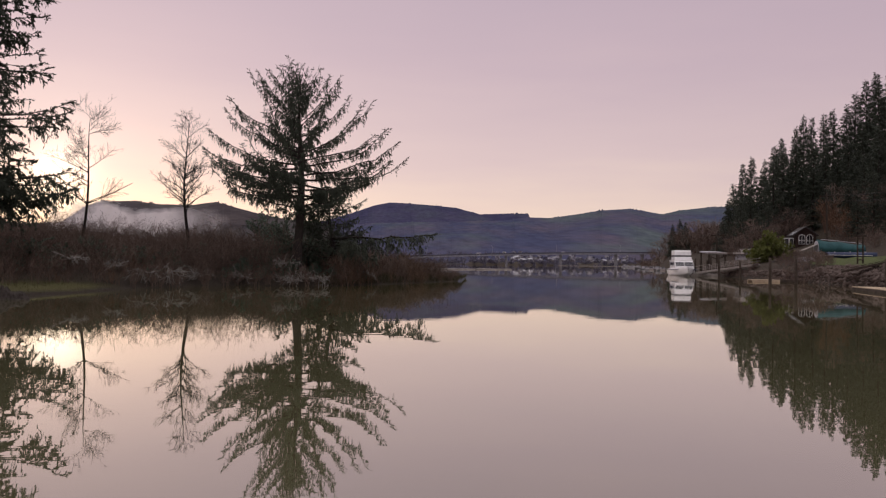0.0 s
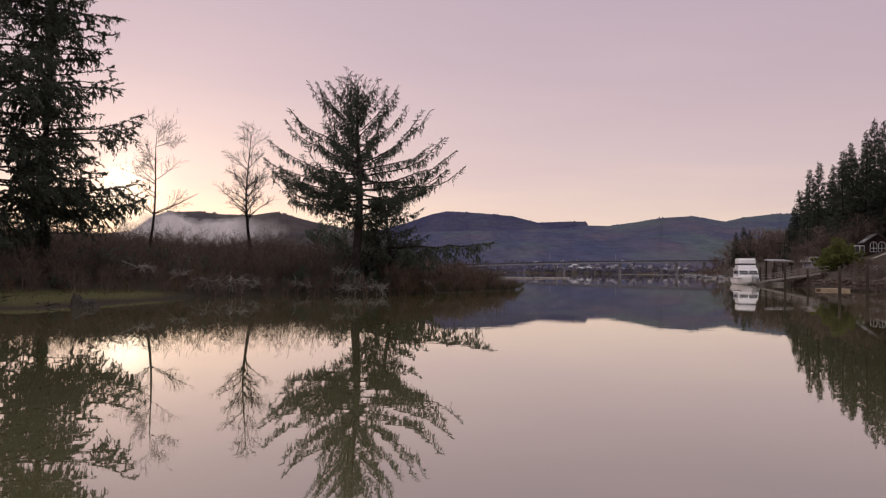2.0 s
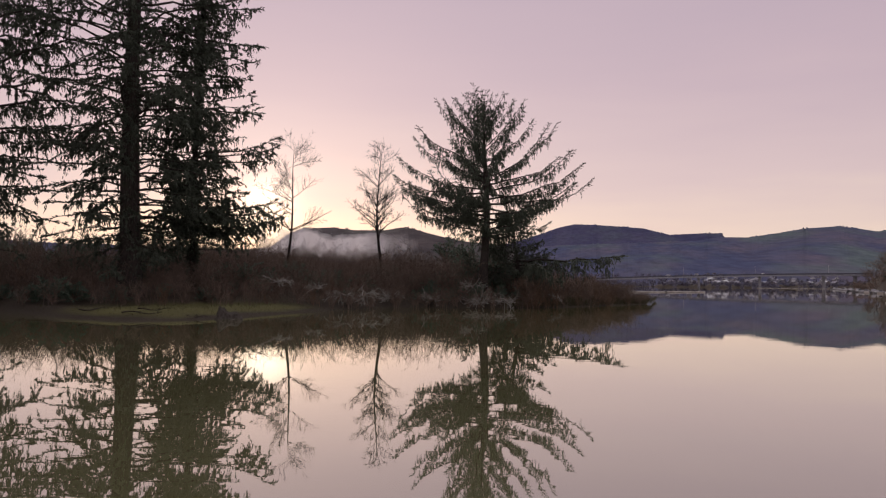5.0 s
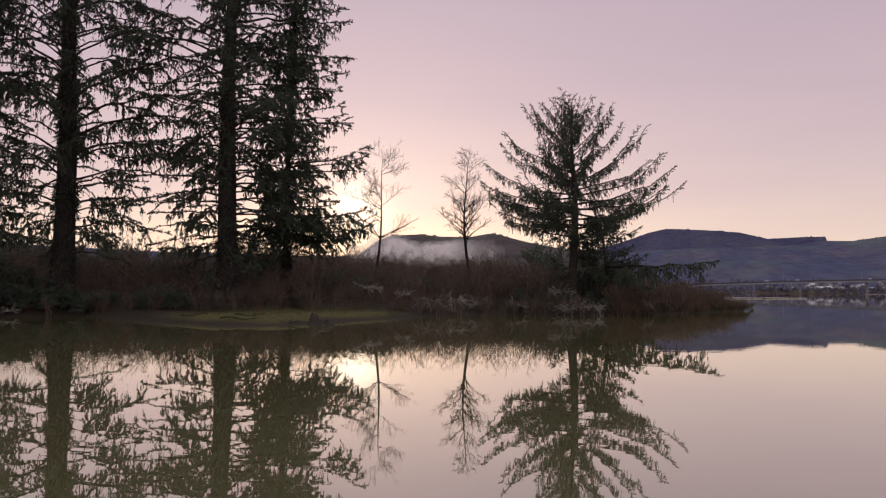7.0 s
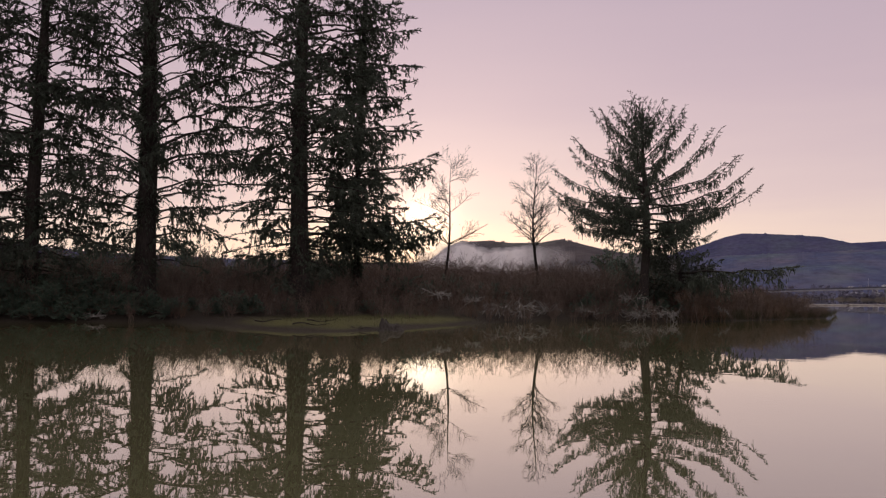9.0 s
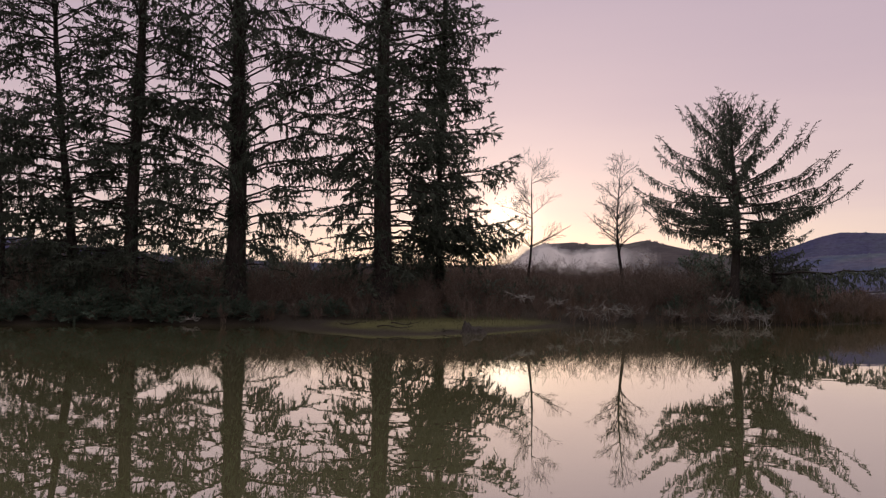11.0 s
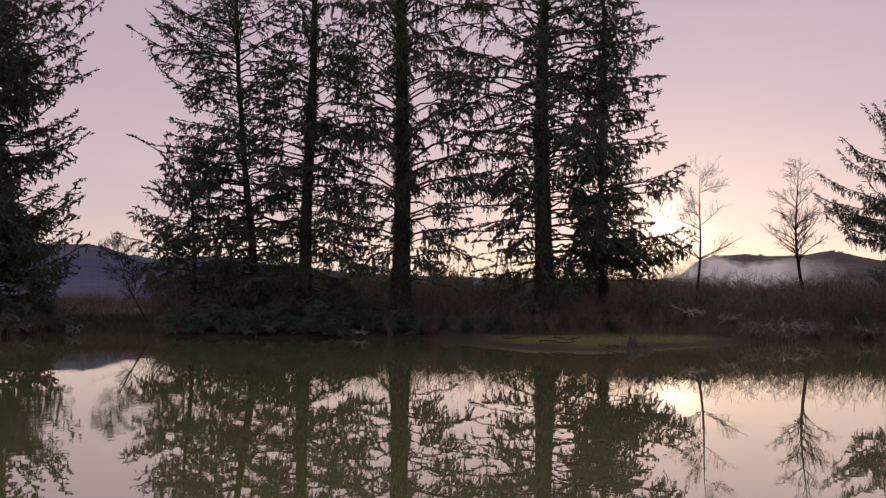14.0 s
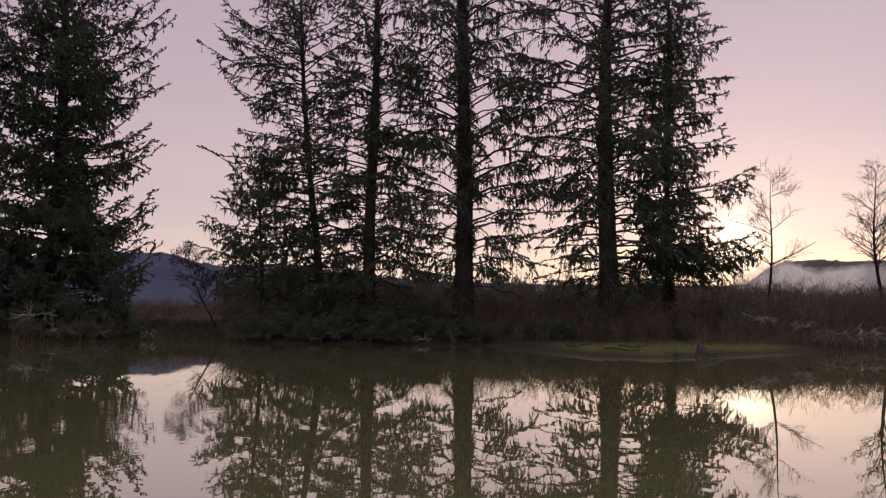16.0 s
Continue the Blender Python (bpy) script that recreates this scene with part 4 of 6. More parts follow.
def build_stump():
    """A weathered stump with splayed roots on the mud flat."""
    g = np.random.default_rng(9)
    x, y = at(28.9, 33.4)
    root = thing("tree_stump", x, y, float(ground_height(28.9, 33.4)) - 0.03, "dark weathered tree stump lying on the mossy mud flat", "stump")
    root.scale = (1.25, 1.1, 0.66)
    n, k = 16, 6
    t = np.arange(n) * 2 * np.pi / n
    rows = []
    for j in range(k):
        u = j / (k - 1)
        rr = 0.46 * (1.1 - 0.4 * u) * (1 + 0.3 * (1 - u) ** 3) * (1 + 0.14 * np.sin(3 * t + j * 0.3) + 0.06 * g.normal(size=n))
        rows.append(np.stack([rr * np.cos(t), rr * np.sin(t) * 0.8, np.full(n, 0.8 * u) + (0.08 * np.sin(2 * t) - 0.22 * np.cos(t) + 0.06 * g.normal(size=n)) * u], 1))
    rows.append(np.stack([0.2 * np.cos(t), 0.16 * np.sin(t), np.full(n, 0.66) + 0.03 * g.normal(size=n)], 1))
    v = np.concatenate(rows)
    i, j = np.meshgrid(np.arange(k), np.arange(n), indexing="ij")
    j2 = (j + 1) % n
    q = np.stack([i * n + j, i * n + j2, (i + 1) * n + j2, (i + 1) * n + j], -1).reshape(-1, 4)
    v = np.concatenate([v, [[0, 0, 0.6]]])
    cap = np.stack([np.full(n, len(v) - 1), k * n + np.arange(n), k * n + (np.arange(n) + 1) % n], 1)
    child("bole", mesh("bole", v, [cap, q], M_BARK), root)
    for a, ln in ((0.4, 0.6), (1.9, 0.4), (3.3, 0.6), (4.6, 0.4), (5.6, 0.7)):
        u = np.linspace(0, 1, 6)
        p = np.stack([np.cos(a + 0.3 * u) * (0.3 + ln * u), np.sin(a + 0.3 * u) * (0.3 + ln * u), 0.2 * (1 - u) ** 2 + 0.03 * np.sin(u * 9)], -1)
        v, q = tubes(p[None], (0.11 * (1 - 0.8 * u))[None], 6)
        child("root", mesh("root", v, q, M_BARK, True), root)


build_stump()


def fallen_branch(az, dist, length, turn, seed):
    g = np.random.default_rng(seed)
    u = np.linspace(0, 1, 7)
    p = np.stack([length * (u - 0.5), 0.08 * np.sin(u * 5 + seed), 0.05 + 0.05 * np.sin(u * 7 + seed)], -1)[None]
    r = (0.034 * (1 - 0.7 * u))[None]
    pile = Pile()
    pile.add(*tubes(p, r, 5))
    p2, r2 = fork(p, r, 5, length * 0.3, 0.7, 0.05, g, 0.3, 4)
    pile.add(*tubes(p2, np.maximum(r2, 0.01), 3))
    x, y, z = on_ground(az, dist)
    ob = new("fallen_branch", pile.mesh("fallen_branch", M_BARK))
    ob.matrix_basis = pose(x, y, max(z, 0) + 0.05, 0, 0, turn)
    return tagged(ob, "dark fallen branch lying on the mud", "branch", "fallen branches")


for i, (az, dist, ln, turn) in enumerate(((34.6, 34, 1.6, 20), (33.9, 35, 1.2, 40), (31.0, 33.5, 0.9, 10), (37.5, 36, 1.4, 60), (66.5, 51.5, 2.2, 75), (64.5, 51, 1.8, 50))):
    fallen_branch(az, dist, ln, turn, i)


def grass_tufts(name, az0, az1, lo, hi, count, length, seed, mat, label):
    g = np.random.default_rng(seed)
    az = g.uniform(az0, az1, count)
    d = shore(az) + g.uniform(lo, hi, count)
    z = ground_height(az, d)
    base = np.stack([-d * np.sin(np.radians(az)), d * np.cos(np.radians(az)), z - 0.02], 1)
    v, f = sprays(base, np.array([0, 0, 1.0]) + g.normal(size=(count, 3)) * 0.35, g.uniform(0.5, 1.2, count) * length, np.full(count, 0.012), g)
    return tagged(new(name, mesh(name, v, f, mat)), label, "grass", kind="stuff")


M_GRASS = foliage("dead_sedge_blades", (0.03, 0.028, 0.013), (0.07, 0.064, 0.03), 0.25)
grass_tufts("sedge_grass", 23, 42, 0.8, 9, 2500, 0.08, 1, M_GRASS, "short olive sedge on the mud flat")
grass_tufts("sedge_grass", -1.7, 9, -0.1, 2.5, 5000, 0.5, 2, M_GRASS, "straw-coloured sedge at the tip of the point")
grass_tufts("sedge_grass", 60, 70, 0.3, 5.0, 3500, 0.6, 3, M_GRASS, "straw-coloured grass on the low bank")


# ---- far side of the creek: slope, houses, docks ----
M_CONCRETE = surface("bridge_concrete", (0.18, 0.18, 0.20), (0.29, 0.285, 0.31), 0.85, 0.2, 3.0, 0.2)
M_RAILING = surface("dark_bridge_railing", (0.05, 0.05, 0.065), (0.09, 0.09, 0.11), 0.85, 0.2, 3.0, 0.2)
M_WHITE = surface("weathered_white_paint", (0.55, 0.54, 0.52), (0.78, 0.77, 0.75), 0.5, 1.5, 12.0, 0.1)
M_DULLWHITE = surface("dull_white_paint", (0.28, 0.28, 0.30), (0.44, 0.43, 0.44), 0.6, 1.5, 12.0, 0.1)
M_HULL = surface("white_gelcoat", (0.68, 0.67, 0.65), (0.82, 0.81, 0.80), 0.25, 1.0, 6.0, 0.03, spec=0.5)
M_DARK_GLASS = surface("dark_cabin_glass", (0.012, 0.013, 0.015), (0.03, 0.03, 0.035), 0.12, 1.0, 5.0, 0.0, spec=0.6)
M_DARKWOOD = surface("tarred_piling_wood", (0.025, 0.02, 0.016), (0.08, 0.062, 0.048), 0.9, 1.5, 14.0, 0.6, spec=0.15)
M_PLANK = surface("pale_dock_planks", (0.28, 0.21, 0.14), (0.50, 0.40, 0.28), 0.85, 1.2, 16.0, 0.4, per_piece=0.15, spec=0.15)
M_GREYPLANK = surface("grey_weathered_planks", (0.16, 0.14, 0.125), (0.33, 0.30, 0.27), 0.9, 1.2, 16.0, 0.4, per_piece=0.15, spec=0.15)
M_SIDING = surface("dark_brown_siding", (0.028, 0.017, 0.015), (0.06, 0.04, 0.034), 0.85, 0.8, 9.0, 0.3, spec=0.15)
M_SHINGLE = surface("dark_roof_shingles", (0.05, 0.045, 0.045), (0.12, 0.11, 0.105), 0.9, 0.8, 8.0, 0.4, spec=0.15)
M_METALROOF = surface("pale_metal_roofing", (0.35, 0.36, 0.38), (0.55, 0.56, 0.58), 0.45, 0.8, 6.0, 0.1, spec=0.4)
M_TEAL = surface("teal_canvas_cover", (0.014, 0.05, 0.055), (0.038, 0.11, 0.112), 0.75, 0.8, 7.0, 0.3, spec=0.2)
M_NAVY = surface("navy_boat_canvas", (0.02, 0.028, 0.06), (0.045, 0.06, 0.11), 0.7, 0.8, 7.0, 0.3, spec=0.2)
M_ROCK = surface("grey_brown_riprap", (0.042, 0.03, 0.025), (0.115, 0.088, 0.074), 0.9, 1.2, 9.0, 0.7, per_piece=0.3, depth=0.06, spec=0.2)
M_LAWN = surface("winter_lawn", (0.048, 0.06, 0.022), (0.09, 0.108, 0.04), 0.95, 0.4, 9.0, 0.6, depth=0.05, spec=0.1)
M_WIRE = surface("black_cable", (0.015, 0.015, 0.015), (0.03, 0.03, 0.03), 0.7, 1.0, 5.0, 0.0)
M_SLOPE_BROWN = surface("brown_slope_twigs", (0.098, 0.072, 0.06), (0.215, 0.16, 0.13), 0.9, 1.0, 8.0, 0.1, per_piece=0.3, spec=0.1)
M_SLOPE_RED = surface("orange_brown_slope_twigs", (0.1, 0.062, 0.042), (0.21, 0.13, 0.085), 0.9, 1.0, 8.0, 0.1, per_piece=0.3, spec=0.1)
M_BUSH = foliage("yellow_green_bush_leaves", (0.085, 0.1, 0.028), (0.2, 0.215, 0.065), 0.3)
M_STEEL = surface("dull_steel", (0.25, 0.25, 0.26), (0.42, 0.42, 0.43), 0.4, 1.0, 9.0, 0.1, metal=0.8)


def box_mesh(name, size, mat, bevel=0.02):
    bm = bmesh.new()
    bmesh.ops.create_cube(bm, size=1.0)
    bmesh.ops.scale(bm, vec=size, verts=bm.verts)
    if bevel:
        bmesh.ops.bevel(bm, geom=bm.edges[:], offset=min(bevel, min(size) * 0.3), segments=1, affect="EDGES")
    me = bpy.data.meshes.new(name)
    bm.to_mesh(me)
    bm.free()
    me.materials.append(mat)
    return me


def block(name, size, loc, mat, parent, rot=(0, 0, 0), bevel=0.02, label=""):
    ob = child(name, box_mesh(name, size, mat, bevel), parent, label)
    ob.matrix_basis = pose(*loc, *rot)
    return ob


def prism_mesh(name, outline, depth, mat):
    """An outline in x, z drawn out along y, centred."""
    n = len(outline)
    o = np.array(outline, float)
    v = np.concatenate([np.stack([o[:, 0], np.full(n, -depth / 2), o[:, 1]], 1), np.stack([o[:, 0], np.full(n, depth / 2), o[:, 1]], 1)])
    bm = bmesh.new()
    vs = [bm.verts.new(p) for p in v]
    bm.faces.new(vs[:n])
    bm.faces.new(vs[n:][::-1])
    for i in range(n):
        bm.faces.new((vs[i], vs[n + i], vs[n + (i + 1) % n], vs[(i + 1) % n]))
    bmesh.ops.recalc_face_normals(bm, faces=bm.faces)
    me = bpy.data.meshes.new(name)
    bm.to_mesh(me)
    bm.free()
    me.materials.append(mat)
    return me


def pole_mesh(name, length, r0, r1, mat, seed=0, sides=9):
    g = np.random.default_rng(seed)
    u = np.linspace(0, 1, 5)
    p = np.stack([0.02 * np.sin(u * 4 + seed), 0.02 * np.cos(u * 3 + seed), u * length], -1)
    v, q = tubes(p[None], np.interp(u, [0, 1], [r0, r1])[None], sides)
    v = v + g.normal(size=v.shape) * r0 * 0.04
    top = len(v)
    v = np.concatenate([v, [[p[-1, 0], p[-1, 1], length + r1 * 0.25]]])
    ring = top - sides + np.arange(sides)
    cap = np.stack([np.full(sides, top), ring, np.roll(ring, -1)], 1)
    return mesh(name, v, [cap, q], mat, False)


PILINGS = "tarred wooden pilings along the dock"


def piling(az, dist, top, r=0.14, depth=1.6, label="dark weathered wooden piling standing in the water"):
    x, y = at(az, dist)
    ob = new("piling", pole_mesh("piling", top + depth, r * 1.1, r * 0.92, M_DARKWOOD, int(abs(az * 10))))
    ob.matrix_basis = pose(x, y, -depth, 0.6 * math.sin(az * 7), 0.8 * math.cos(az * 5), 0)
    return tagged(ob, label, "piling", PILINGS)


for az, dist, top in ((-22.75, 79, 2.35), (-24.38, 81, 2.55), (-18.95, 122, 3.1), (-19.5, 112, 3.1), (-17.95, 124, 2.6), (-18.3, 126, 2.4), (-18.7, 128, 2.4), (-20.9, 106, 2.2), (-29.7, 62, 2.2)):
    piling(az, dist, top)


def conifer_meshes(seed, height=20.0, sprays_n=6200):
    g = np.random.default_rng(seed)
    limbs = 110
    hf = np.linspace(0.06, 0.98, limbs)
    phi = np.arange(limbs) * 2.39996 + g.normal(size=limbs) * 0.3
    ln = np.interp(hf, [0, 0.12, 0.5, 1], [2.8, 3.6, 2.3, 0.12]) * g.uniform(0.6, 1.15, limbs)
    p = limb_paths(hf * height, phi, ln, np.interp(hf, [0, 1], [-0.05, 0.5]) + g.normal(size=limbs) * 0.08, np.full(limbs, -0.12), 3)
    u = np.linspace(0, 1, 8)
    spine = np.stack([0.1 * np.sin(u * 5 + seed), 0.1 * np.cos(u * 4 + seed), u * height - 0.5 * (1 - u)], -1)
    v, q = tubes(spine[None], (0.28 * (1 - 0.93 * u))[None], 6)
    trunk = mesh("trunk", v, q, M_BARK)
    pile = Pile()
    pile.add(*tubes(p, (0.02 + 0.008 * ln)[:, None] * np.linspace(1, 0.4, 3)[None], 3))
    c = g.choice(limbs, sprays_n, p=ln / ln.sum())
    q0, d0 = sample(p, c, g.uniform(0.15, 1.0, sprays_n))
    d0 /= np.linalg.norm(d0, axis=1, keepdims=True) + 1e-9
    dirn = d0 * 0.6 + g.normal(size=(sprays_n, 3)) * 0.55 + np.array([0, 0, -0.35])
    pile.add(*sprays(q0, dirn, g.uniform(0.35, 0.85, sprays_n), g.uniform(0.05, 0.10, sprays_n), g))
    return trunk, pile.mesh("crown", M_NEEDLE_FAR)


g = np.random.default_rng(5)
CONIFERS = [conifer_meshes(500 + i) for i in range(4)]
SKY_AZ, SKY_EL = [-36, -31.5, -30, -28.7, -27.9, -27, -26, -24.9, -24, -23, -22.4, -21.6, -20.8, -20.2, -19.6], [14.0, 13.9, 13.6, 13.0, 11.8, 10.5, 10.5, 10.2, 9.7, 8.7, 7.8, 7.8, 6.9, 5.2, 3.7]


def slope_conifer(az, dist, el, i):
    x, y, z = on_ground(az, dist)
    h = 1.6 + dist * math.tan(radians(el)) - z
    if h < 6:
        return
    k = h / 20.0
    wide = k ** 0.6 * g.uniform(0.9, 1.25)
    two_part("conifer", CONIFERS[i % 4], ("trunk", "crown"), x, y, z, "dark dense conifer on the wooded slope", "tree", "conifers on the slope", g.uniform(0, 360), (wide, wide, k))


i = 0
for row, (d0, d1, lo, hi, step) in enumerate(((185, 205, 0.93, 1.0, 0.62), (165, 185, 0.72, 0.92, 0.75), (148, 162, 0.45, 0.72, 0.9))):
    for az in np.arange(-36 + row * 0.3, -19.4 - row * 0.4, step):
        a = az + g.uniform(-0.2, 0.2)
        if row == 2 and -26.6 < a < -23.4:
            continue
        slope_conifer(a, g.uniform(d0, d1), float(np.interp(a, SKY_AZ, SKY_EL)) * g.uniform(lo, hi), i)
        i += 1
for a, d, e in ((-16.4, 262, 2.9), (-16.9, 268, 3.2), (-17.3, 260, 3.0), (-28.0, 141, 5.0), (-28.9, 138, 6.2), (-29.8, 140, 5.6), (-30.6, 136, 6.6), (-31.5, 138, 6.0), (-32.4, 136, 6.6), (-33.4, 137, 6.2)):
    slope_conifer(a, d, e, i)
    i += 1


def slope_shrub(me, az, dist, height, label, wide=1.0):
    x, y, z = on_ground(az, dist)
    k = height / 3.1
    ob = new("bare_tree", me)
    ob.matrix_basis = pose(x, y, z - 0.1, 0, 0, g.uniform(0, 360)) @ Matrix.Diagonal((k * wide, k * wide, k, 1))
    return tagged(ob, label, "tree", "leafless trees on the slope")


THICK_BROWN = [shrub_meshes("bare_tree", 600 + j, 2.3, 1.3, M_SLOPE_BROWN, 13, 0.009, 3) for j in range(2)]
THICK_RED = [shrub_meshes("bare_tree", 610 + j, 2.2, 1.3, M_SLOPE_RED, 13, 0.009, 3) for j in range(2)]
for az, dist, h in ((-20.6, 150, 5), (-21.3, 158, 8), (-22.0, 160, 9), (-22.8, 162, 9), (-23.6, 164, 8.5), (-29, 146, 8), (-30.5, 142, 9), (-28.6, 158, 7), (-29.8, 158, 8), (-31, 152, 8), (-27.6, 160, 10), (-28.8, 132, 3.5), (-30.4, 128, 4), (-27.2, 140, 4), (-32.2, 128, 4.5)):
    slope_shrub(THICK_BROWN[int(g.integers(2))], az, dist, h, "brown leafless tree at the foot of the slope", 1.3)
for az, dist, h in ((-26.3, 160, 8), (-26.8, 152, 7), (-27.5, 146, 6.5)):
    slope_shrub(THICK_RED[int(g.integers(2))], az, dist, h, "orange-brown leafless tree behind the house", 1.3)
for az in np.arange(-20.6, -14.4, 0.36):
    d = float(np.interp(az, [-21, -17.5, -15.5, -14], [210, 250, 320, 600])) + g.uniform(-20, 30)
    slope_shrub(THICK_BROWN[int(g.integers(2))], az, d, 2 + d * math.tan(radians(float(np.interp(az, [-21, -18, -16.5, -15, -14], [2.4, 2.3, 1.9, 1.3, 0.9])))) * g.uniform(0.7, 1.0), "brown leafless tree beyond the moorings", 1.5)
for az, dist, h in ((-23.9, 98, 2.2), (-24.3, 98, 2.5), (-24.8, 97, 2.5), (-25.3, 97, 2.3), (-25.8, 96, 2.0), (-26.3, 95, 1.6), (-24.1, 91, 2.0), (-24.6, 90, 2.3), (-25.1, 89, 2.4), (-25.6, 88, 2.2), (-26.1, 86, 1.8), (-22.6, 96, 1.5), (-23.0, 93, 1.6), (-23.5, 91, 1.5), (-23.9, 88.5, 1.4), (-24.4, 86.5, 1.4), (-24.9, 85, 1.4), (-25.4, 83.5, 1.3), (-25.9, 82, 1.2), (-26.5, 88, 1.4), (-21.6, 108, 1.8), (-20.4, 118, 2.0), (-23.4, 100, 2.0)):
    slope_shrub(THICK_BROWN[int(g.integers(2))], az, dist, h, "low brown brush on the rocky bank", 1.1)
for az, dist, h in ((-28.4, 122, 2.6), (-29.0, 120, 3.0), (-29.7, 121, 3.0), (-30.4, 118, 2.8), (-31.0, 120, 3.2), (-31.8, 117, 3.2), (-27.9, 126, 2.4),
                    (-20.9, 138, 5.5), (-21.6, 144, 8.0), (-22.2, 146, 8.5), (-22.9, 164, 10.5), (-23.5, 165, 10.5)):
    slope_shrub(THICK_BROWN[int(g.integers(2))], az, dist, h, "low brown brush on the rocky bank", 1.1)

# green bush beside the house
for az, dist, k in ((-22.15, 116, 1.05), (-22.75, 116, 1.25), (-23.3, 118, 1.1)):
    two_part("green_bush", leafy_bush_meshes(int(700 + k * 10), 3.0, 2.0, 4200, M_BUSH, 0.1, (0.18, 0.4), (0.05, 0.1)), ("branchwork", "foliage"),
             *on_ground(az, dist), "yellow-green leafy bush on the bank by the gangway", "bush", "green bushes on the bank", az * 31, k)


def build_lawn():
    az = np.arange(-36, -24.8, 0.4)
    d = np.array([7, 10, 13, 16, 20, 25, 31, 37])
    A, Dd = np.meshgrid(az, d, indexing="ij")
    r = shore(A) + Dd
    z = ground_height(A, r) + 0.05
    v = np.stack([-r * np.sin(np.radians(A)), r * np.cos(np.radians(A)), z], -1).reshape(-1, 3)
    n = len(d)
    i, j = np.meshgrid(np.arange(len(az) - 1), np.arange(n - 1), indexing="ij")
    q = np.stack([i * n + j, i * n + j + 1, (i + 1) * n + j + 1, (i + 1) * n + j], -1).reshape(-1, 4)
    tagged(new("lawn", mesh("lawn", v, q, M_LAWN, True)), "mown green winter lawn above the rocks", "lawn", kind="structure")


build_lawn()


def rock_mesh(seed):
    gg = np.random.default_rng(seed)
    bm = bmesh.new()
    bmesh.ops.create_icosphere(bm, subdivisions=1, radius=0.5)
    for v in bm.verts:
        v.co *= gg.uniform(0.75, 1.2)
        v.co.z *= 0.7
    me = bpy.data.meshes.new("rock")
    bm.to_mesh(me)
    bm.free()
    me.materials.append(M_ROCK)
    return me


ROCKS = [rock_mesh(j) for j in range(5)]
for j in range(300):
    az = g.uniform(-34, -25.2)
    d = float(shore(az)) + g.uniform(-0.4, 5.2)
    x, y, z = on_ground(az, d)
    k = g.uniform(0.2, 0.5)
    ob = new("rock", ROCKS[j % 5])
    ob.matrix_basis = pose(x, y, max(z, -0.1) + 0.12 * k, g.uniform(-25, 25), g.uniform(-25, 25), g.uniform(0, 360)) @ Matrix.Diagonal((k, k * g.uniform(0.7, 1), k * g.uniform(0.6, 1), 1))
    tagged(ob, "angular grey-brown riprap boulder on the bank", "rock", "riprap boulders")


def riprap_rubble():
    """Small broken stone between the boulders, down to the water."""
    gg = np.random.default_rng(33)
    n = 2600
    az = gg.uniform(-34, -18.5, n)
    d = shore(az) + gg.uniform(-0.3, 6.8, n) * np.interp(az, [-34, -26.5, -25, -19], [0.8, 0.8, 0.3, 0.25])
    c = np.stack([-d * np.sin(np.radians(az)), d * np.cos(np.radians(az)), np.maximum(ground_height(az, d), -0.1)], 1)
    k = gg.uniform(0.1, 0.42, n)
    octa = np.array([[1, 0, 0], [0, 1, 0], [-1, 0, 0], [0, -1, 0], [0, 0, 0.8], [0, 0, -0.6]])
    v = (c[:, None] + octa[None] * k[:, None, None] * gg.uniform(0.55, 1.25, (n, 6, 1))).reshape(-1, 3)
    f = np.array([[0, 1, 4], [1, 2, 4], [2, 3, 4], [3, 0, 4], [1, 0, 5], [2, 1, 5], [3, 2, 5], [0, 3, 5]])
    f = (np.arange(n)[:, None, None] * 6 + f[None]).reshape(-1, 3)
    tagged(new("riprap_rubble", mesh("riprap_rubble", v, f, M_ROCK)), "broken grey-brown stone along the waterline", "rocks", kind="stuff")


riprap_rubble()


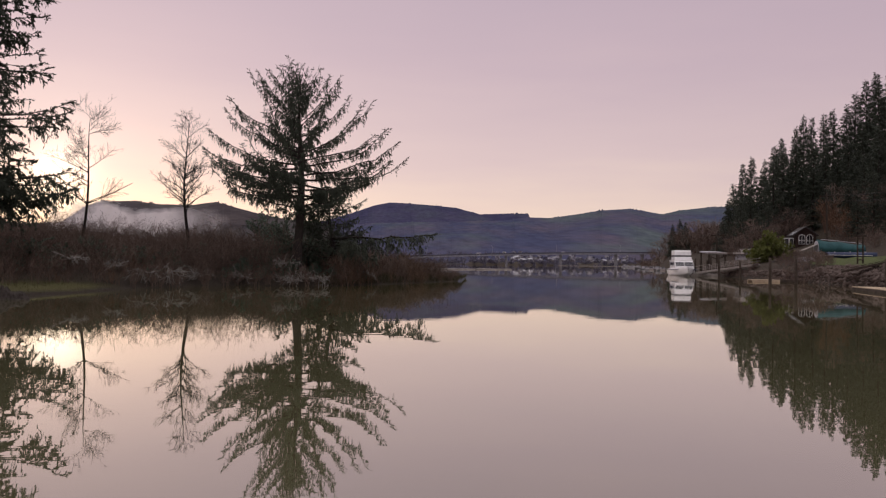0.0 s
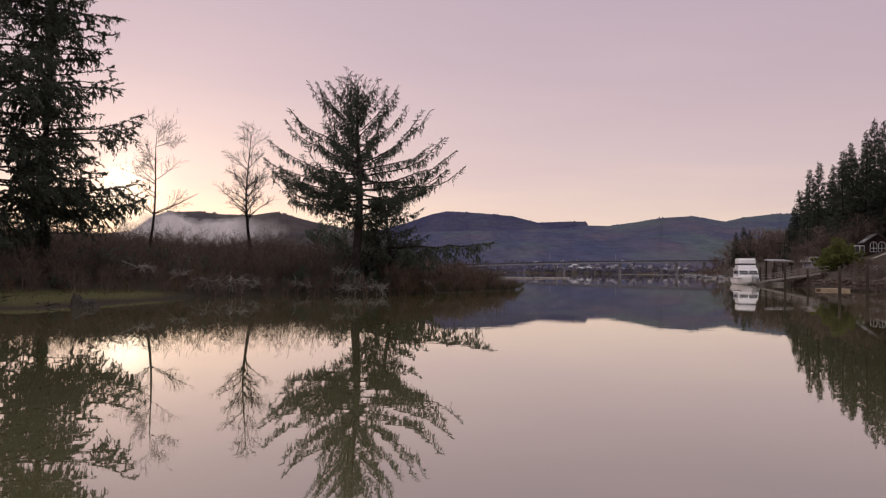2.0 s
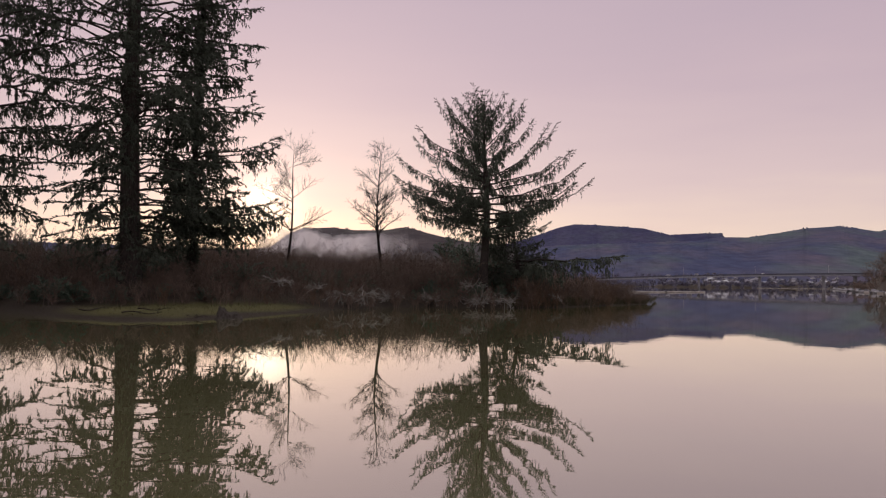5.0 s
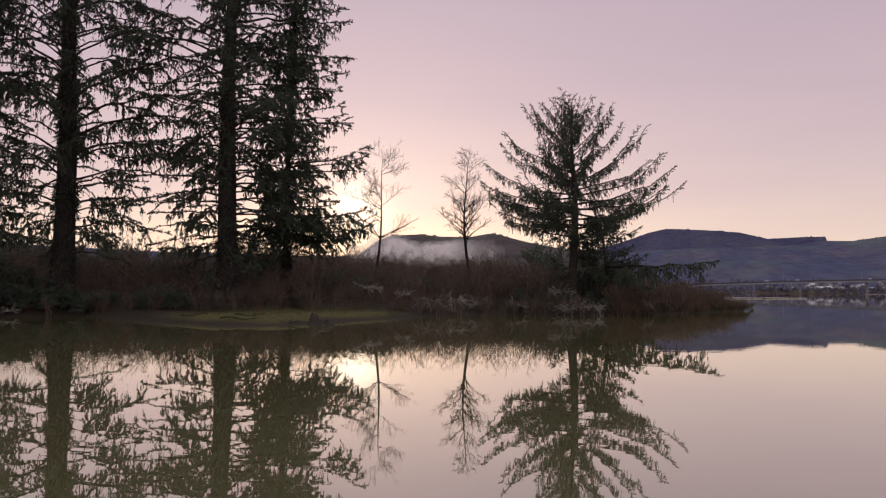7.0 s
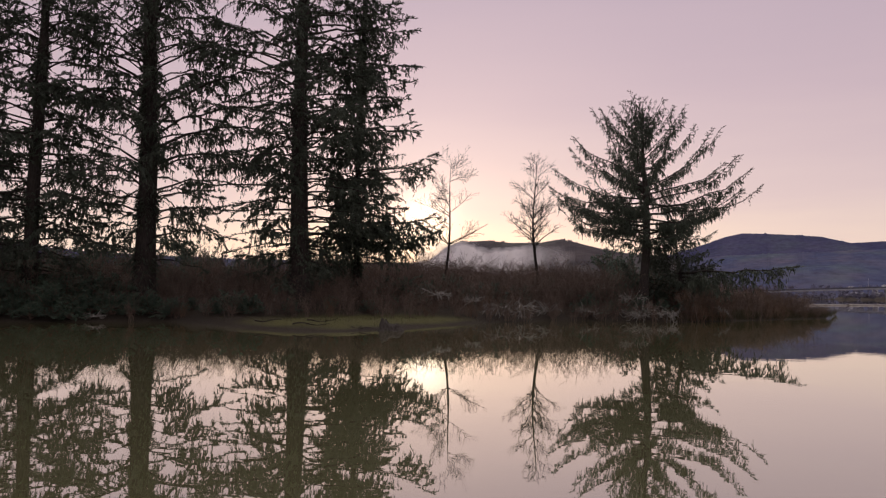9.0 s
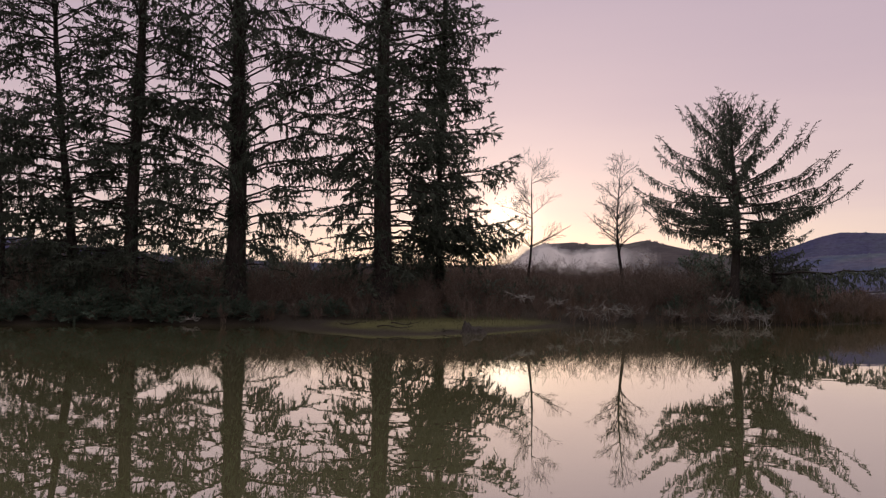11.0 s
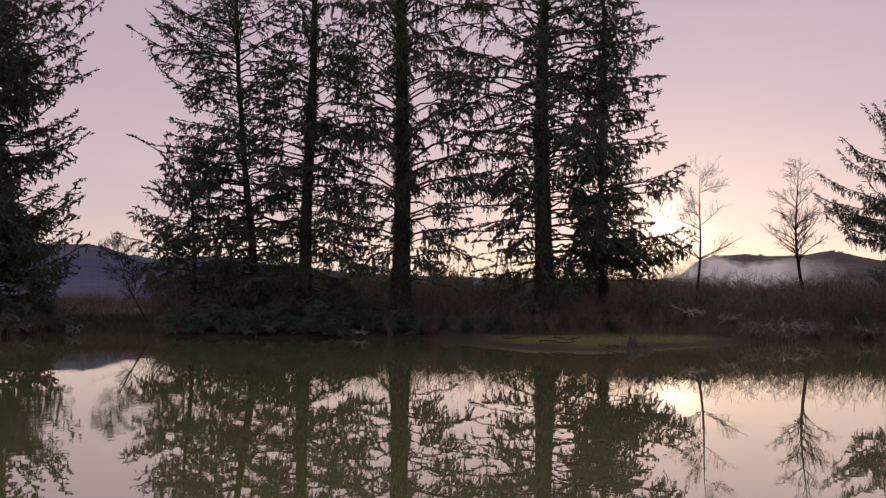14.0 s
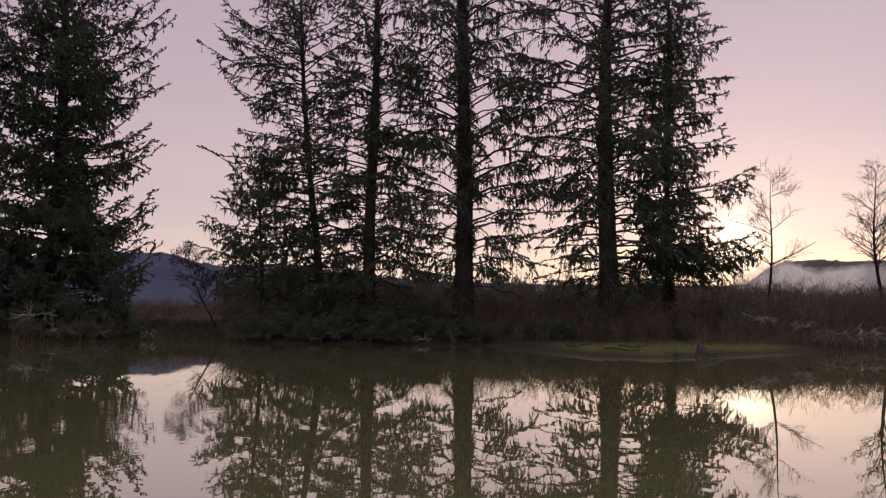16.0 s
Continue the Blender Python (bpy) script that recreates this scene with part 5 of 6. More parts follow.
def build_cabin_cruiser():
    x, y = at(-17.05, 125)
    root = thing("cabin_cruiser", x, y, 0.0, "white flybridge cabin cruiser moored at the dock", "boat", turn=-98.0)
    # hull lofted from the transom (x = -5) to the bow (x = 5)
    st = [(-5.0, 1.65, 1.0, 0.45), (-3.0, 1.75, 1.0, 0.5), (-0.5, 1.75, 1.1, 0.5), (1.8, 1.5, 1.18, 0.42), (3.5, 0.95, 1.27, 0.25), (4.6, 0.35, 1.35, 0.1), (5.1, 0.04, 1.4, 0.02)]
    rows = []
    for sx, hw, top, low in st:
        keel = -0.5 if sx < 3 else -0.5 + (sx - 3) * 0.5
        ch = 0.12 + max(0, sx - 1.5) * 0.12
        half = [(0, keel), (hw * 0.75, ch - 0.15), (hw * 0.86, ch + 0.05), (hw * 0.96, top * 0.7), (hw, top), (hw * 0.93, top), (hw * 0.9, top - 0.06)]
        ring = [(-a, b) for a, b in half[::-1]] + half[1:]
        rows.append([(sx + (0.25 * b if sx > 3 else 0), a, b) for a, b in ring])
    v = np.array(rows)
    m, n = v.shape[:2]
    i, j = np.meshgrid(np.arange(m - 1), np.arange(n - 1), indexing="ij")
    q = np.stack([i * n + j, i * n + j + 1, (i + 1) * n + j + 1, (i + 1) * n + j], -1).reshape(-1, 4)
    deck = np.stack([np.arange(m - 1) * n, np.arange(1, m) * n, np.arange(1, m) * n + n - 1, np.arange(m - 1) * n + n - 1], 1)
    stern = np.array([[0, k, n - 1 - k - 1, n - 1 - k] for k in range(n // 2)])
    child("hull", mesh("hull", v.reshape(-1, 3), np.concatenate([q, deck, stern[:, [0, 1, 2, 3]]]), M_HULL), root)
    block("rub_rail", (8.4, 3.62, 0.07), (-0.9, 0, 0.93), M_NAVY, root)
    child("cabin", prism_mesh("cabin", [(-3.2, 0.95), (2.6, 1.0), (2.2, 1.42), (1.6, 2.05), (1.4, 2.25), (-3.2, 2.25)], 2.7, M_HULL), root)
    for yy in (-0.66, 0.66):
        block("windscreen", (0.05, 1.18, 0.74), (1.95, yy, 1.76), M_DARK_GLASS, root, (0, -43, 0), 0.01, "dark sloping windscreen pane")
    for yy in (-1.36, 1.36):
        for xx in (-2.2, -0.9, 0.4):
            block("side_window", (1.05, 0.04, 0.5), (xx, yy, 1.78), M_DARK_GLASS, root, bevel=0.01)
    block("flybridge_floor", (4.4, 2.9, 0.12), (-1.0, 0, 2.31), M_HULL, root)
    child("flybridge_coaming", prism_mesh("flybridge_coaming", [(-2.4, 2.37), (1.1, 2.37), (0.85, 2.85), (-2.4, 2.8)], 2.5, M_HULL), root)
    block("flybridge_screen", (3.0, 2.3, 0.3), (-0.75, 0, 2.95), M_DARK_GLASS, root, (0, 0, 0), 0.02, "dark clear-curtain band round the flybridge")
    for xx in (-2.2, 0.55):
        for yy in (-1.05, 1.05):
            block("canopy_post", (0.05, 0.05, 0.95), (xx, yy * 1.12, 3.2), M_STEEL, root, bevel=0.008)
    child("canopy", prism_mesh("canopy", [(-2.5, 3.1), (0.75, 3.1), (0.55, 3.6), (0.2, 3.86), (-2.2, 3.86), (-2.45, 3.7)], 2.45, M_WHITE), root, "white canvas flybridge enclosure")
    for t in np.linspace(-1, 1, 9):
        xx = 4.9 - 3.4 * abs(t) ** 1.3
        block("rail_stanchion", (0.03, 0.03, 0.6), (xx, 1.62 * t * (1 if abs(t) < 0.8 else 0.98), 1.42), M_STEEL, root, bevel=0)
    u = np.linspace(-1, 1, 21)
    p = np.stack([4.9 - 3.4 * np.abs(u) ** 1.3, 1.62 * u, np.full(21, 1.72)], -1)
    vv, qq = tubes(p[None], np.full((1, 21), 0.02), 5)
    child("bow_rail", mesh("bow_rail", vv, qq, M_STEEL), root)
    for xx, yy in ((3.0, 1.25), (0.5, 1.8), (-2.5, 1.85)):
        f = child("fender", pole_mesh("fender", 0.6, 0.13, 0.13, M_WHITE, 3), root)
        f.location = (xx, yy, 0.3)


build_cabin_cruiser()


def floating_dock(az0, d0, az1, d1, width, mat, label, freeboard=0.32, beam=None):
    a, b = Vector((*at(az0, d0), 0)), Vector((*at(az1, d1), 0))
    L = (b - a).length
    root = thing("floating_dock", *((a + b) / 2)[:2], 0.0, label, "dock", "floating docks", math.degrees(math.atan2(b.y - a.y, b.x - a.x)))
    for yy in (-width / 2 + 0.1, width / 2 - 0.1):
        block("float_beam", (L, 0.2, freeboard + 0.15), (0, yy, freeboard / 2 - 0.12), beam or mat, root)
    n = max(int(L / 0.3), 3)
    me = box_mesh("plank", (L / n - 0.02, width, 0.05), mat, 0.008)
    for k in range(n):
        ob = child("plank", me, root)
        ob.location = (-L / 2 + (k + 0.5) * L / n, 0, freeboard - 0.02 + 0.006 * math.sin(k * 2.7))
    return root


floating_dock(-21.5, 86, -23.2, 87, 1.5, M_PLANK, "pale yellow plank float beside two pilings", 0.22)
floating_dock(-23.35, 87, -28.6, 83, 0.5, M_DARKWOOD, "dark narrow log walkway along the rocks", 0.22)
floating_dock(-28.4, 62.5, -30.6, 54, 1.6, M_PLANK, "weathered pale plank float off the rocky bank", 0.24, M_DARKWOOD)
floating_dock(-30.4, 66, -34, 56, 1.6, M_GREYPLANK, "grey plank float off the rocky bank", 0.35)
floating_dock(-17.5, 123, -19.9, 121, 2.0, M_GREYPLANK, "grey mooring float at the foot of the gangway", 0.4)
floating_dock(-14.7, 260, -16.1, 215, 1.5, M_GREYPLANK, "long grey mooring float at the marina", 0.4)


def build_gangway():
    a, b = Vector((*at(-18.2, 121), 0.5)), Vector((*at(-21.9, 108), 1.75))
    L = (b - a).length
    root = thing("gangway", *a, "sloping grey wooden-railed gangway from the float to the bank", "gangway")
    root.matrix_basis = Matrix.Translation(a) @ (b - a).to_track_quat("X", "Z").to_matrix().to_4x4()
    for yy in (-0.6, 0.6):
        block("stringer", (L, 0.1, 0.22), (L / 2, yy, -0.08), M_GREYPLANK, root)
        for zz in (0.5, 0.9):
            block("handrail", (L, 0.04, 0.05), (L / 2, yy, zz), M_GREYPLANK, root, bevel=0.01)
        n = 9
        for k in range(n):
            block("baluster", (0.05, 0.05, 0.95), (L * (k + 0.5) / n, yy, 0.43), M_GREYPLANK, root, bevel=0.01)
    n = int(L / 0.35)
    me = box_mesh("deck_board", (L / n - 0.02, 1.1, 0.05), M_GREYPLANK, 0.008)
    for k in range(n):
        child("deck_board", me, root).location = ((k + 0.5) * L / n, 0, 0.06)


build_gangway()


def gable_house(name, az, dist, z, turn, w, d, eave, ridge_h, wall_mat, roof_mat, label, windows=(), category="house", lights=()):
    """A house whose gable faces local -y. windows: (x, z, width, height, arched) on the gable."""
    x, y = at(az, dist)
    root = thing(name, x, y, z, label, category, turn=turn)
    child("wall", prism_mesh("wall", [(-w / 2, -1.0), (w / 2, -1.0), (w / 2, eave), (0, ridge_h - 0.1), (-w / 2, eave)], d, wall_mat), root)
    run = math.hypot(w / 2 + 0.4, (ridge_h - eave) * (w / 2 + 0.4) / (w / 2))
    tilt = math.degrees(math.atan2(ridge_h - eave, w / 2))
    for s in (-1, 1):
        r = block("roof", (run, d + 0.8, 0.16), (s * (w / 4 + 0.2), 0, ridge_h - math.tan(radians(tilt)) * (w / 4 + 0.2) + 0.05), roof_mat, root, (0, s * tilt, 0))
        for lx, ly in lights:
            if s < 0:
                block("skylight", (0.9, 0.7, 0.06), (lx, ly, 0.1), M_METALROOF, r, bevel=0.01)
    for wx, wz, ww, wh, arched in windows:
        win = child("window", window_mesh(ww, wh, arched, M_DARK_GLASS, 0.0), root)
        win.location = (wx, -d / 2 - 0.03, wz)
        fr = child("window_frame", window_mesh(ww, wh, arched, M_WHITE, 0.08), win)
        fr.location = (0, -0.03, 0)
        block("mullion", (ww, 0.05, 0.09), (0, -0.04, wh * 0.36), M_WHITE, win, bevel=0.01)
        block("mullion", (0.07, 0.05, wh * 0.95), (0, -0.045, wh * 0.5), M_WHITE, win, bevel=0.01)
    return root


def window_mesh(w, h, arched, mat, rim):
    """A pane (rim 0) or the frame round it, with a round head where arched."""
    if arched:
        t = np.linspace(0, np.pi, 9)
        out = [(w / 2, 0.0)] + [(w / 2 * math.cos(a), h - w / 2 + w / 2 * math.sin(a)) for a in t] + [(-w / 2, 0.0)]
    else:
        out = [(w / 2, 0), (w / 2, h), (-w / 2, h), (-w / 2, 0)]
    if not rim:
        return prism_mesh("window", out, 0.04, mat)
    o = np.array(out)
    c = np.array([0, h / 2])
    inner = o + (c - o) / np.linalg.norm(c - o, axis=1, keepdims=True) * rim * 1.3
    n = len(o)
    v = [(p[0], yy, p[1]) for yy in (-0.04, 0.04) for ring in (o, inner) for p in ring]
    k = np.arange(n)
    k2 = (k + 1) % n
    q = np.concatenate([np.stack([k, k2, n + k2, n + k], 1), np.stack([2 * n + k, 3 * n + k, 3 * n + k2, 2 * n + k2], 1),
                        np.stack([k, 2 * n + k, 2 * n + k2, k2], 1), np.stack([n + k, n + k2, 3 * n + k2, 3 * n + k], 1)])
    return mesh("window_frame", np.array(v), q, mat)


house = gable_house("house", -24.72, 156, 4.75, -14.0, 3.5, 6.0, 2.6, 3.9, M_SIDING, M_SHINGLE, "dark brown gabled house with two white arched windows",
                    [(-0.6, 0.8, 1.1, 1.8, True), (0.68, 0.8, 1.1, 1.8, True)], lights=((-0.6, -1.6), (-0.6, 0.4)))
porch = block("porch", (1.5, 3.0, 1.7), (-2.72, -1.6, 1.1), M_WHITE, house, label="white glazed side porch")
for yy in (-0.95, 0, 0.95):
    block("porch_pane", (0.05, 0.75, 1.1), (-0.81, yy, 0.15), M_DARK_GLASS, porch, bevel=0.01)
for xx in (-0.4, 0.4):
    block("porch_pane", (0.6, 0.05, 1.1), (xx, -1.51, 0.15), M_DARK_GLASS, porch, bevel=0.01)
gable_house("shed", -21.1, 138, 2.7, 20.0, 1.7, 2.2, 1.0, 1.6, M_DULLWHITE, M_GREYPLANK, "small pale shed with a metal roof near the shore", [(0, 0.1, 0.6, 0.6, False)], "shed")


def build_boat_shelter():
    """An open-sided roofed shelter on posts at the float."""
    x, y = at(-19.1, 127)
    root = thing("boat_shelter", x, y, 0.0, "open boat shelter with a pale flat roof on dark posts", "shelter", turn=6)
    block("roof", (3.0, 3.0, 0.16), (0, 0, 3.6), M_DULLWHITE, root, (4, 0, 0), label="dull pale roof")
    block("fascia", (3.0, 0.1, 0.3), (0, -1.52, 3.45), M_GREYPLANK, root)
    for xx in (-1.3, 0, 1.3):
        for yy in (-1.35, 1.35):
            block("post", (0.2, 0.2, 5.0), (xx, yy, 1.05), M_DARKWOOD, root)
    for xx in (-0.95, 0.95):
        block("brace", (1.3, 0.1, 0.14), (xx * 0.68, -1.42, 2.8), M_DARKWOOD, root, (0, 20 * (1 if xx < 0 else -1), 0))


build_boat_shelter()


def build_covered_boat():
    """A trailered boat under an arched canvas shelter."""
    x, y, z = on_ground(-26.95, 112)
    root = thing("canvas_shelter", x, y, z, "white-framed shelter with a sagging teal canvas cover on the lawn", "shelter", turn=-14)
    n = 9
    t = np.linspace(0, np.pi, n)
    xs = np.linspace(-2.7, 2.7, 9)
    v = np.array([[(xx, 1.5 * math.cos(a), 0.75 + (1.5 - 0.11 * (xx + 2.7) + 0.07 * math.cos(xx * 2)) * math.sin(a) ** 0.8) for a in t] for xx in xs])
    i, j = np.meshgrid(np.arange(8), np.arange(n - 1), indexing="ij")
    q = np.stack([i * n + j, (i + 1) * n + j, (i + 1) * n + j + 1, i * n + j + 1], -1).reshape(-1, 4)
    cover = child("cover", mesh("cover", v.reshape(-1, 3), q, M_TEAL, True), root, "faded teal canvas")
    mod = cover.modifiers.new("thick", "SOLIDIFY")
    mod.thickness = 0.04
    block("ridge_sheet", (4.6, 1.0, 0.06), (0.2, 0.2, 2.12), M_DULLWHITE, root, (4, 6, 0), label="white sheet laid over the ridge")
    child("end_panel", prism_mesh("end_panel", [(1.5 * math.cos(a), 0.75 + 1.42 * math.sin(a) ** 0.8) for a in t], 0.05, M_DULLWHITE), root, "pale end panel").matrix_basis = pose(-2.74, 0, 0, 0, 0, 90)
    block("lean_to_roof", (2.4, 2.2, 0.08), (-3.7, 0, 1.25), M_GREYPLANK, root, (0, -24, 0), label="sloping grey lean-to roof")
    for xx in (-2.6, -0.9, 0.9, 2.6):
        for yy in (-1.5, 1.5):
            block("post", (0.1, 0.1, 1.1), (xx, yy, 0.25), M_WHITE, root)
    for yy in (-1.0, 1.0):
        block("post", (0.1, 0.1, 1.2), (-4.7, yy, 0.25), M_GREYPLANK, root)
    x, y, z = on_ground(-27.6, 107)
    boat = thing("covered_boat", x, y, z, "low boat under a navy canvas cover on the grass", "boat", turn=-10)
    prof = [(-2.8, 0.75), (-1.5, 0.9), (0, 0.92), (1.5, 0.75), (2.5, 0.4), (3.0, 0.05)]
    rows = [[(sx, hw * math.cos(a), 0.35 + (0.45 * math.sin(a) if math.sin(a) > 0 else 0.33 * math.sin(a))) for a in np.linspace(0, 2 * np.pi, 13)[:-1]] for sx, hw in prof]
    v = np.array(rows)
    m, n = v.shape[:2]
    i, j = np.meshgrid(np.arange(m - 1), np.arange(n), indexing="ij")
    q = np.stack([i * n + j, i * n + (j + 1) % n, (i + 1) * n + (j + 1) % n, (i + 1) * n + j], -1).reshape(-1, 4)
    child("canvas", mesh("canvas", v.reshape(-1, 3), q, M_NAVY, True), boat)
    block("gunwale", (5.0, 1.86, 0.06), (-0.3, 0, 0.42), M_WHITE, boat)
    for j, (a, d) in enumerate(((-25.1, 104), (-25.5, 105), (-24.7, 105))):
        x, y, z = on_ground(a, d)
        ob = thing("upturned_skiff", x, y, z, "small white skiff turned over on the bank", "boat", "skiffs on the bank", 40.0 * j)
        st = [(-1.4, 0.5, 0.42), (-0.6, 0.6, 0.5), (0.4, 0.58, 0.5), (1.1, 0.35, 0.42), (1.5, 0.05, 0.25)]
        vv = np.array([[(sx, hw * c, hh * s) for c, s in ((1, 0), (0.92, 0.6), (0.6, 0.95), (0, 1.05), (-0.6, 0.95), (-0.92, 0.6), (-1, 0))] for sx, hw, hh in st])
        m, n = vv.shape[:2]
        ii, jj = np.meshgrid(np.arange(m - 1), np.arange(n - 1), indexing="ij")
        qq = np.stack([ii * n + jj, ii * n + jj + 1, (ii + 1) * n + jj + 1, (ii + 1) * n + jj], -1).reshape(-1, 4)
        child("hull", mesh("hull", vv.reshape(-1, 3), qq, M_DULLWHITE, True), ob)
        block("keel_strip", (2.6, 0.05, 0.06), (0, 0, 0.52), M_GREYPLANK, ob)


build_covered_boat()


def build_hoist():
    """A timber frame of two tall posts with cross bars."""
    x, y, z = on_ground(-28.15, 82)
    root = thing("boat_hoist", x, y, z, "tall rusty-brown timber hoist standing on the rocks", "hoist", turn=10)
    for xx in (-0.28, 0.28):
        block("post", (0.12, 0.12, 2.9), (xx, 0, 1.2), M_DARKWOOD, root)
    for zz in (0.5, 1.5, 2.5):
        block("cross_bar", (0.6, 0.1, 0.1), (0, -0.11, zz), M_DARKWOOD, root)
    block("top_beam", (1.1, 0.14, 0.16), (0.1, 0, 2.72), M_DARKWOOD, root)
    x, y, z = on_ground(-29.7, 74)
    ramp = thing("timber_ramp", x, y, z - 0.3, "dark timber ramp climbing the rocky bank", "ramp", turn=-28)
    for yy in (-0.7, 0.7):
        block("stringer", (7.0, 0.12, 0.2), (0, yy, 0.6), M_DARKWOOD, ramp, (0, -14, 0))
    me = box_mesh("tread", (0.42, 1.5, 0.06), M_DARKWOOD, 0.01)
    for k in range(14):
        ob = child("tread", me, ramp)
        ob.matrix_basis = pose(-3.2 + 0.49 * k, 0, 0.78 + (-3.2 + 0.49 * k) * 0.249, 0, -14, 0)


build_hoist()


def wire(a, b, sag, r=0.035):
    u = np.linspace(0, 1, 13)
    p = np.array(a)[None] * (1 - u)[:, None] + np.array(b)[None] * u[:, None]
    p[:, 2] -= sag * 4 * u * (1 - u)
    v, q = tubes(p[None], np.full((1, 13), r), 4)
    return mesh("cable", v, q, M_WIRE)


def utility_pole(az, dist, h):
    x, y, z = on_ground(az, dist)
    root = thing("utility_pole", x, y, z, "dark wooden utility pole with a cross arm", "pole", "utility poles", az)
    child("pole", pole_mesh("pole", h, 0.16, 0.1, M_DARKWOOD, 2), root)
    block("cross_arm", (2.0, 0.12, 0.14), (0, 0, h - 0.6), M_DARKWOOD, root)
    for xx in (-0.85, -0.3, 0.3, 0.85):
        block("insulator", (0.09, 0.09, 0.16), (xx, 0, h - 0.45), M_DARKWOOD, root)
    return Vector((x, y, z + h - 0.4))


tops = [utility_pole(-19.35, 150, 5.2), utility_pole(-26.2, 138, 8.6), utility_pole(-34, 110, 9.0)]
for k in range(2):
    for off in (0.0, 0.9):
        c = new("overhead_cable", wire(tops[k] + Vector((0, 0, -off)), tops[k + 1] + Vector((0, 0, -off)), 0.8))
        tagged(c, "thin dark overhead cable slung between poles", "cable", "overhead cables")


# ---- bridge and town ----
def build_bridge():
    a, b = Vector((*at(3.5, 600), 0)), Vector((*at(-15.2, 640), 0))
    L = (b - a).length
    root = thing("road_bridge", *a, "long low concrete road bridge across the lake", "bridge")
    root.matrix_basis = Matrix.Translation(a) @ pose(0, 0, 0, 0, 0, math.degrees(math.atan2(b.y - a.y, b.x - a.x)))
    n = 16

    def height(u):
        return 4.4 + 9.6 * u - 3.8 * u * u

    me = box_mesh("deck", (L / n, 10.0, 0.9), M_CONCRETE, 0.03)
    for k in range(n):
        u = (k + 0.5) / n
        z = height(u)
        slope = math.degrees(math.atan((9.6 - 7.6 * u) / L))
        ob = child("deck_span", me, root)
        ob.matrix_basis = pose(L * u, 0, z, 0, -slope, 0)
        for yy in (-4.8, 4.8):
            block("parapet", (L / n, 0.25, 0.9), (0, yy, 1.0), M_RAILING, ob)
    for u in (0.42, 0.63, 0.845, 0.95):
        z = height(u) - 0.5
        pier = block("pier", (0.9, 5.0, z + 1.5), (L * u, 0, (z - 1.5) / 2), M_CONCRETE, root, bevel=0.1)
        block("pier_cap", (1.2, 9.0, 0.7), (0, 0, (z + 1.5) / 2 - 0.6), M_CONCRETE, pier, bevel=0.1)
    for k in range(4):
        u = 0.12 + 0.25 * k
        block("lamp_post", (0.16, 0.16, 7.0), (L * u, 4.9, height(u) + 4.0), M_STEEL, root, bevel=0)


build_bridge()

g = np.random.default_rng(15)
# all but the white are muted towards grey, distance haze mixed into the paint
TINTS = [M_WHITE, surface("haze_muted_cream_siding", (0.24, 0.23, 0.23), (0.34, 0.32, 0.32), 0.8, 0.5, 5.0, 0.1), surface("haze_muted_grey_siding", (0.15, 0.155, 0.18), (0.24, 0.245, 0.27), 0.8, 0.5, 5.0, 0.1),
         surface("haze_muted_tan_siding", (0.14, 0.12, 0.12), (0.22, 0.19, 0.185), 0.8, 0.5, 5.0, 0.1)]
# roof colour raised to grey-blue in place of haze
M_FAR_ROOF = surface("haze_tinted_grey_roofing", (0.14, 0.135, 0.165), (0.24, 0.23, 0.26), 0.85, 0.5, 5.0, 0.1)
for k in range(84):
    az = g.uniform(-13.6, -2.2)
    r = 712 + 200 * g.random() ** 3
    z = 1.0 + r * math.tan(radians(3.2 * ((r - 690) / 1710) ** 0.7))
    w, d = g.uniform(2.8, 4.6), g.uniform(3.5, 5)
    wins = [(xx, 0.5, 0.7, 0.8, False) for xx in (-w * 0.26, w * 0.26)]
    gable_house("house", az, r, z, g.uniform(-50, 50), w, d, g.uniform(1.3, 1.8), g.uniform(2.1, 2.8), TINTS[int(g.integers(1, 4)) if g.random() < 0.68 else 0],
                M_FAR_ROOF if g.random() < 0.8 else M_METALROOF, "small pale waterfront house across the lake", wins)


def far_shore_trees():
    """Low trees all along the far waterfront, among and above the houses, with haze put into their colour."""
    gg = np.random.default_rng(21)
    # pale blue-violet leaf colour stands in for the haze over the lake
    m = foliage("haze_tinted_far_trees", (0.115, 0.11, 0.15), (0.16, 0.15, 0.195), 0.1)
    pile = Pile()
    count, per = 460, 40
    az = gg.uniform(-15.2, 6.5, count)
    r = shore(az) * 0 + gg.choice([648.0, 662.0, 700.0, 760.0, 850.0], count) + gg.uniform(-4, 20, count)
    z = np.where(r < 690, ground_height(az, r), 0.5 + r * np.tan(np.radians(3.2 * np.clip((r - 690) / 1710, 0, 1) ** 0.7)))
    h = gg.uniform(1.6, 4.6, count) * np.where(r < 690, 0.55, 1.0)
    i = np.repeat(np.arange(count), per)
    u = gg.random(len(i)) ** 1.4
    a = gg.uniform(0, 2 * np.pi, len(i))
    wide = (0.9 - 0.75 * u) * h[i] * 0.42
    x, y = -r * np.sin(np.radians(az)), r * np.cos(np.radians(az))
    base = np.stack([x[i] + wide * np.cos(a) * 0.6, y[i] + wide * np.sin(a) * 0.6, z[i] + u * h[i]], 1)
    d = np.stack([np.cos(a), np.sin(a), gg.normal(size=len(i)) * 0.5 + 0.2], 1)
    pile.add(*sprays(base, d, gg.uniform(0.8, 2.0, len(i)), gg.uniform(0.3, 0.6, len(i)), gg))
    tagged(new("far_shore_trees", pile.mesh("far_shore_trees", m)), "trees along the far waterfront tinted pale blue for haze", "trees", kind="stuff")


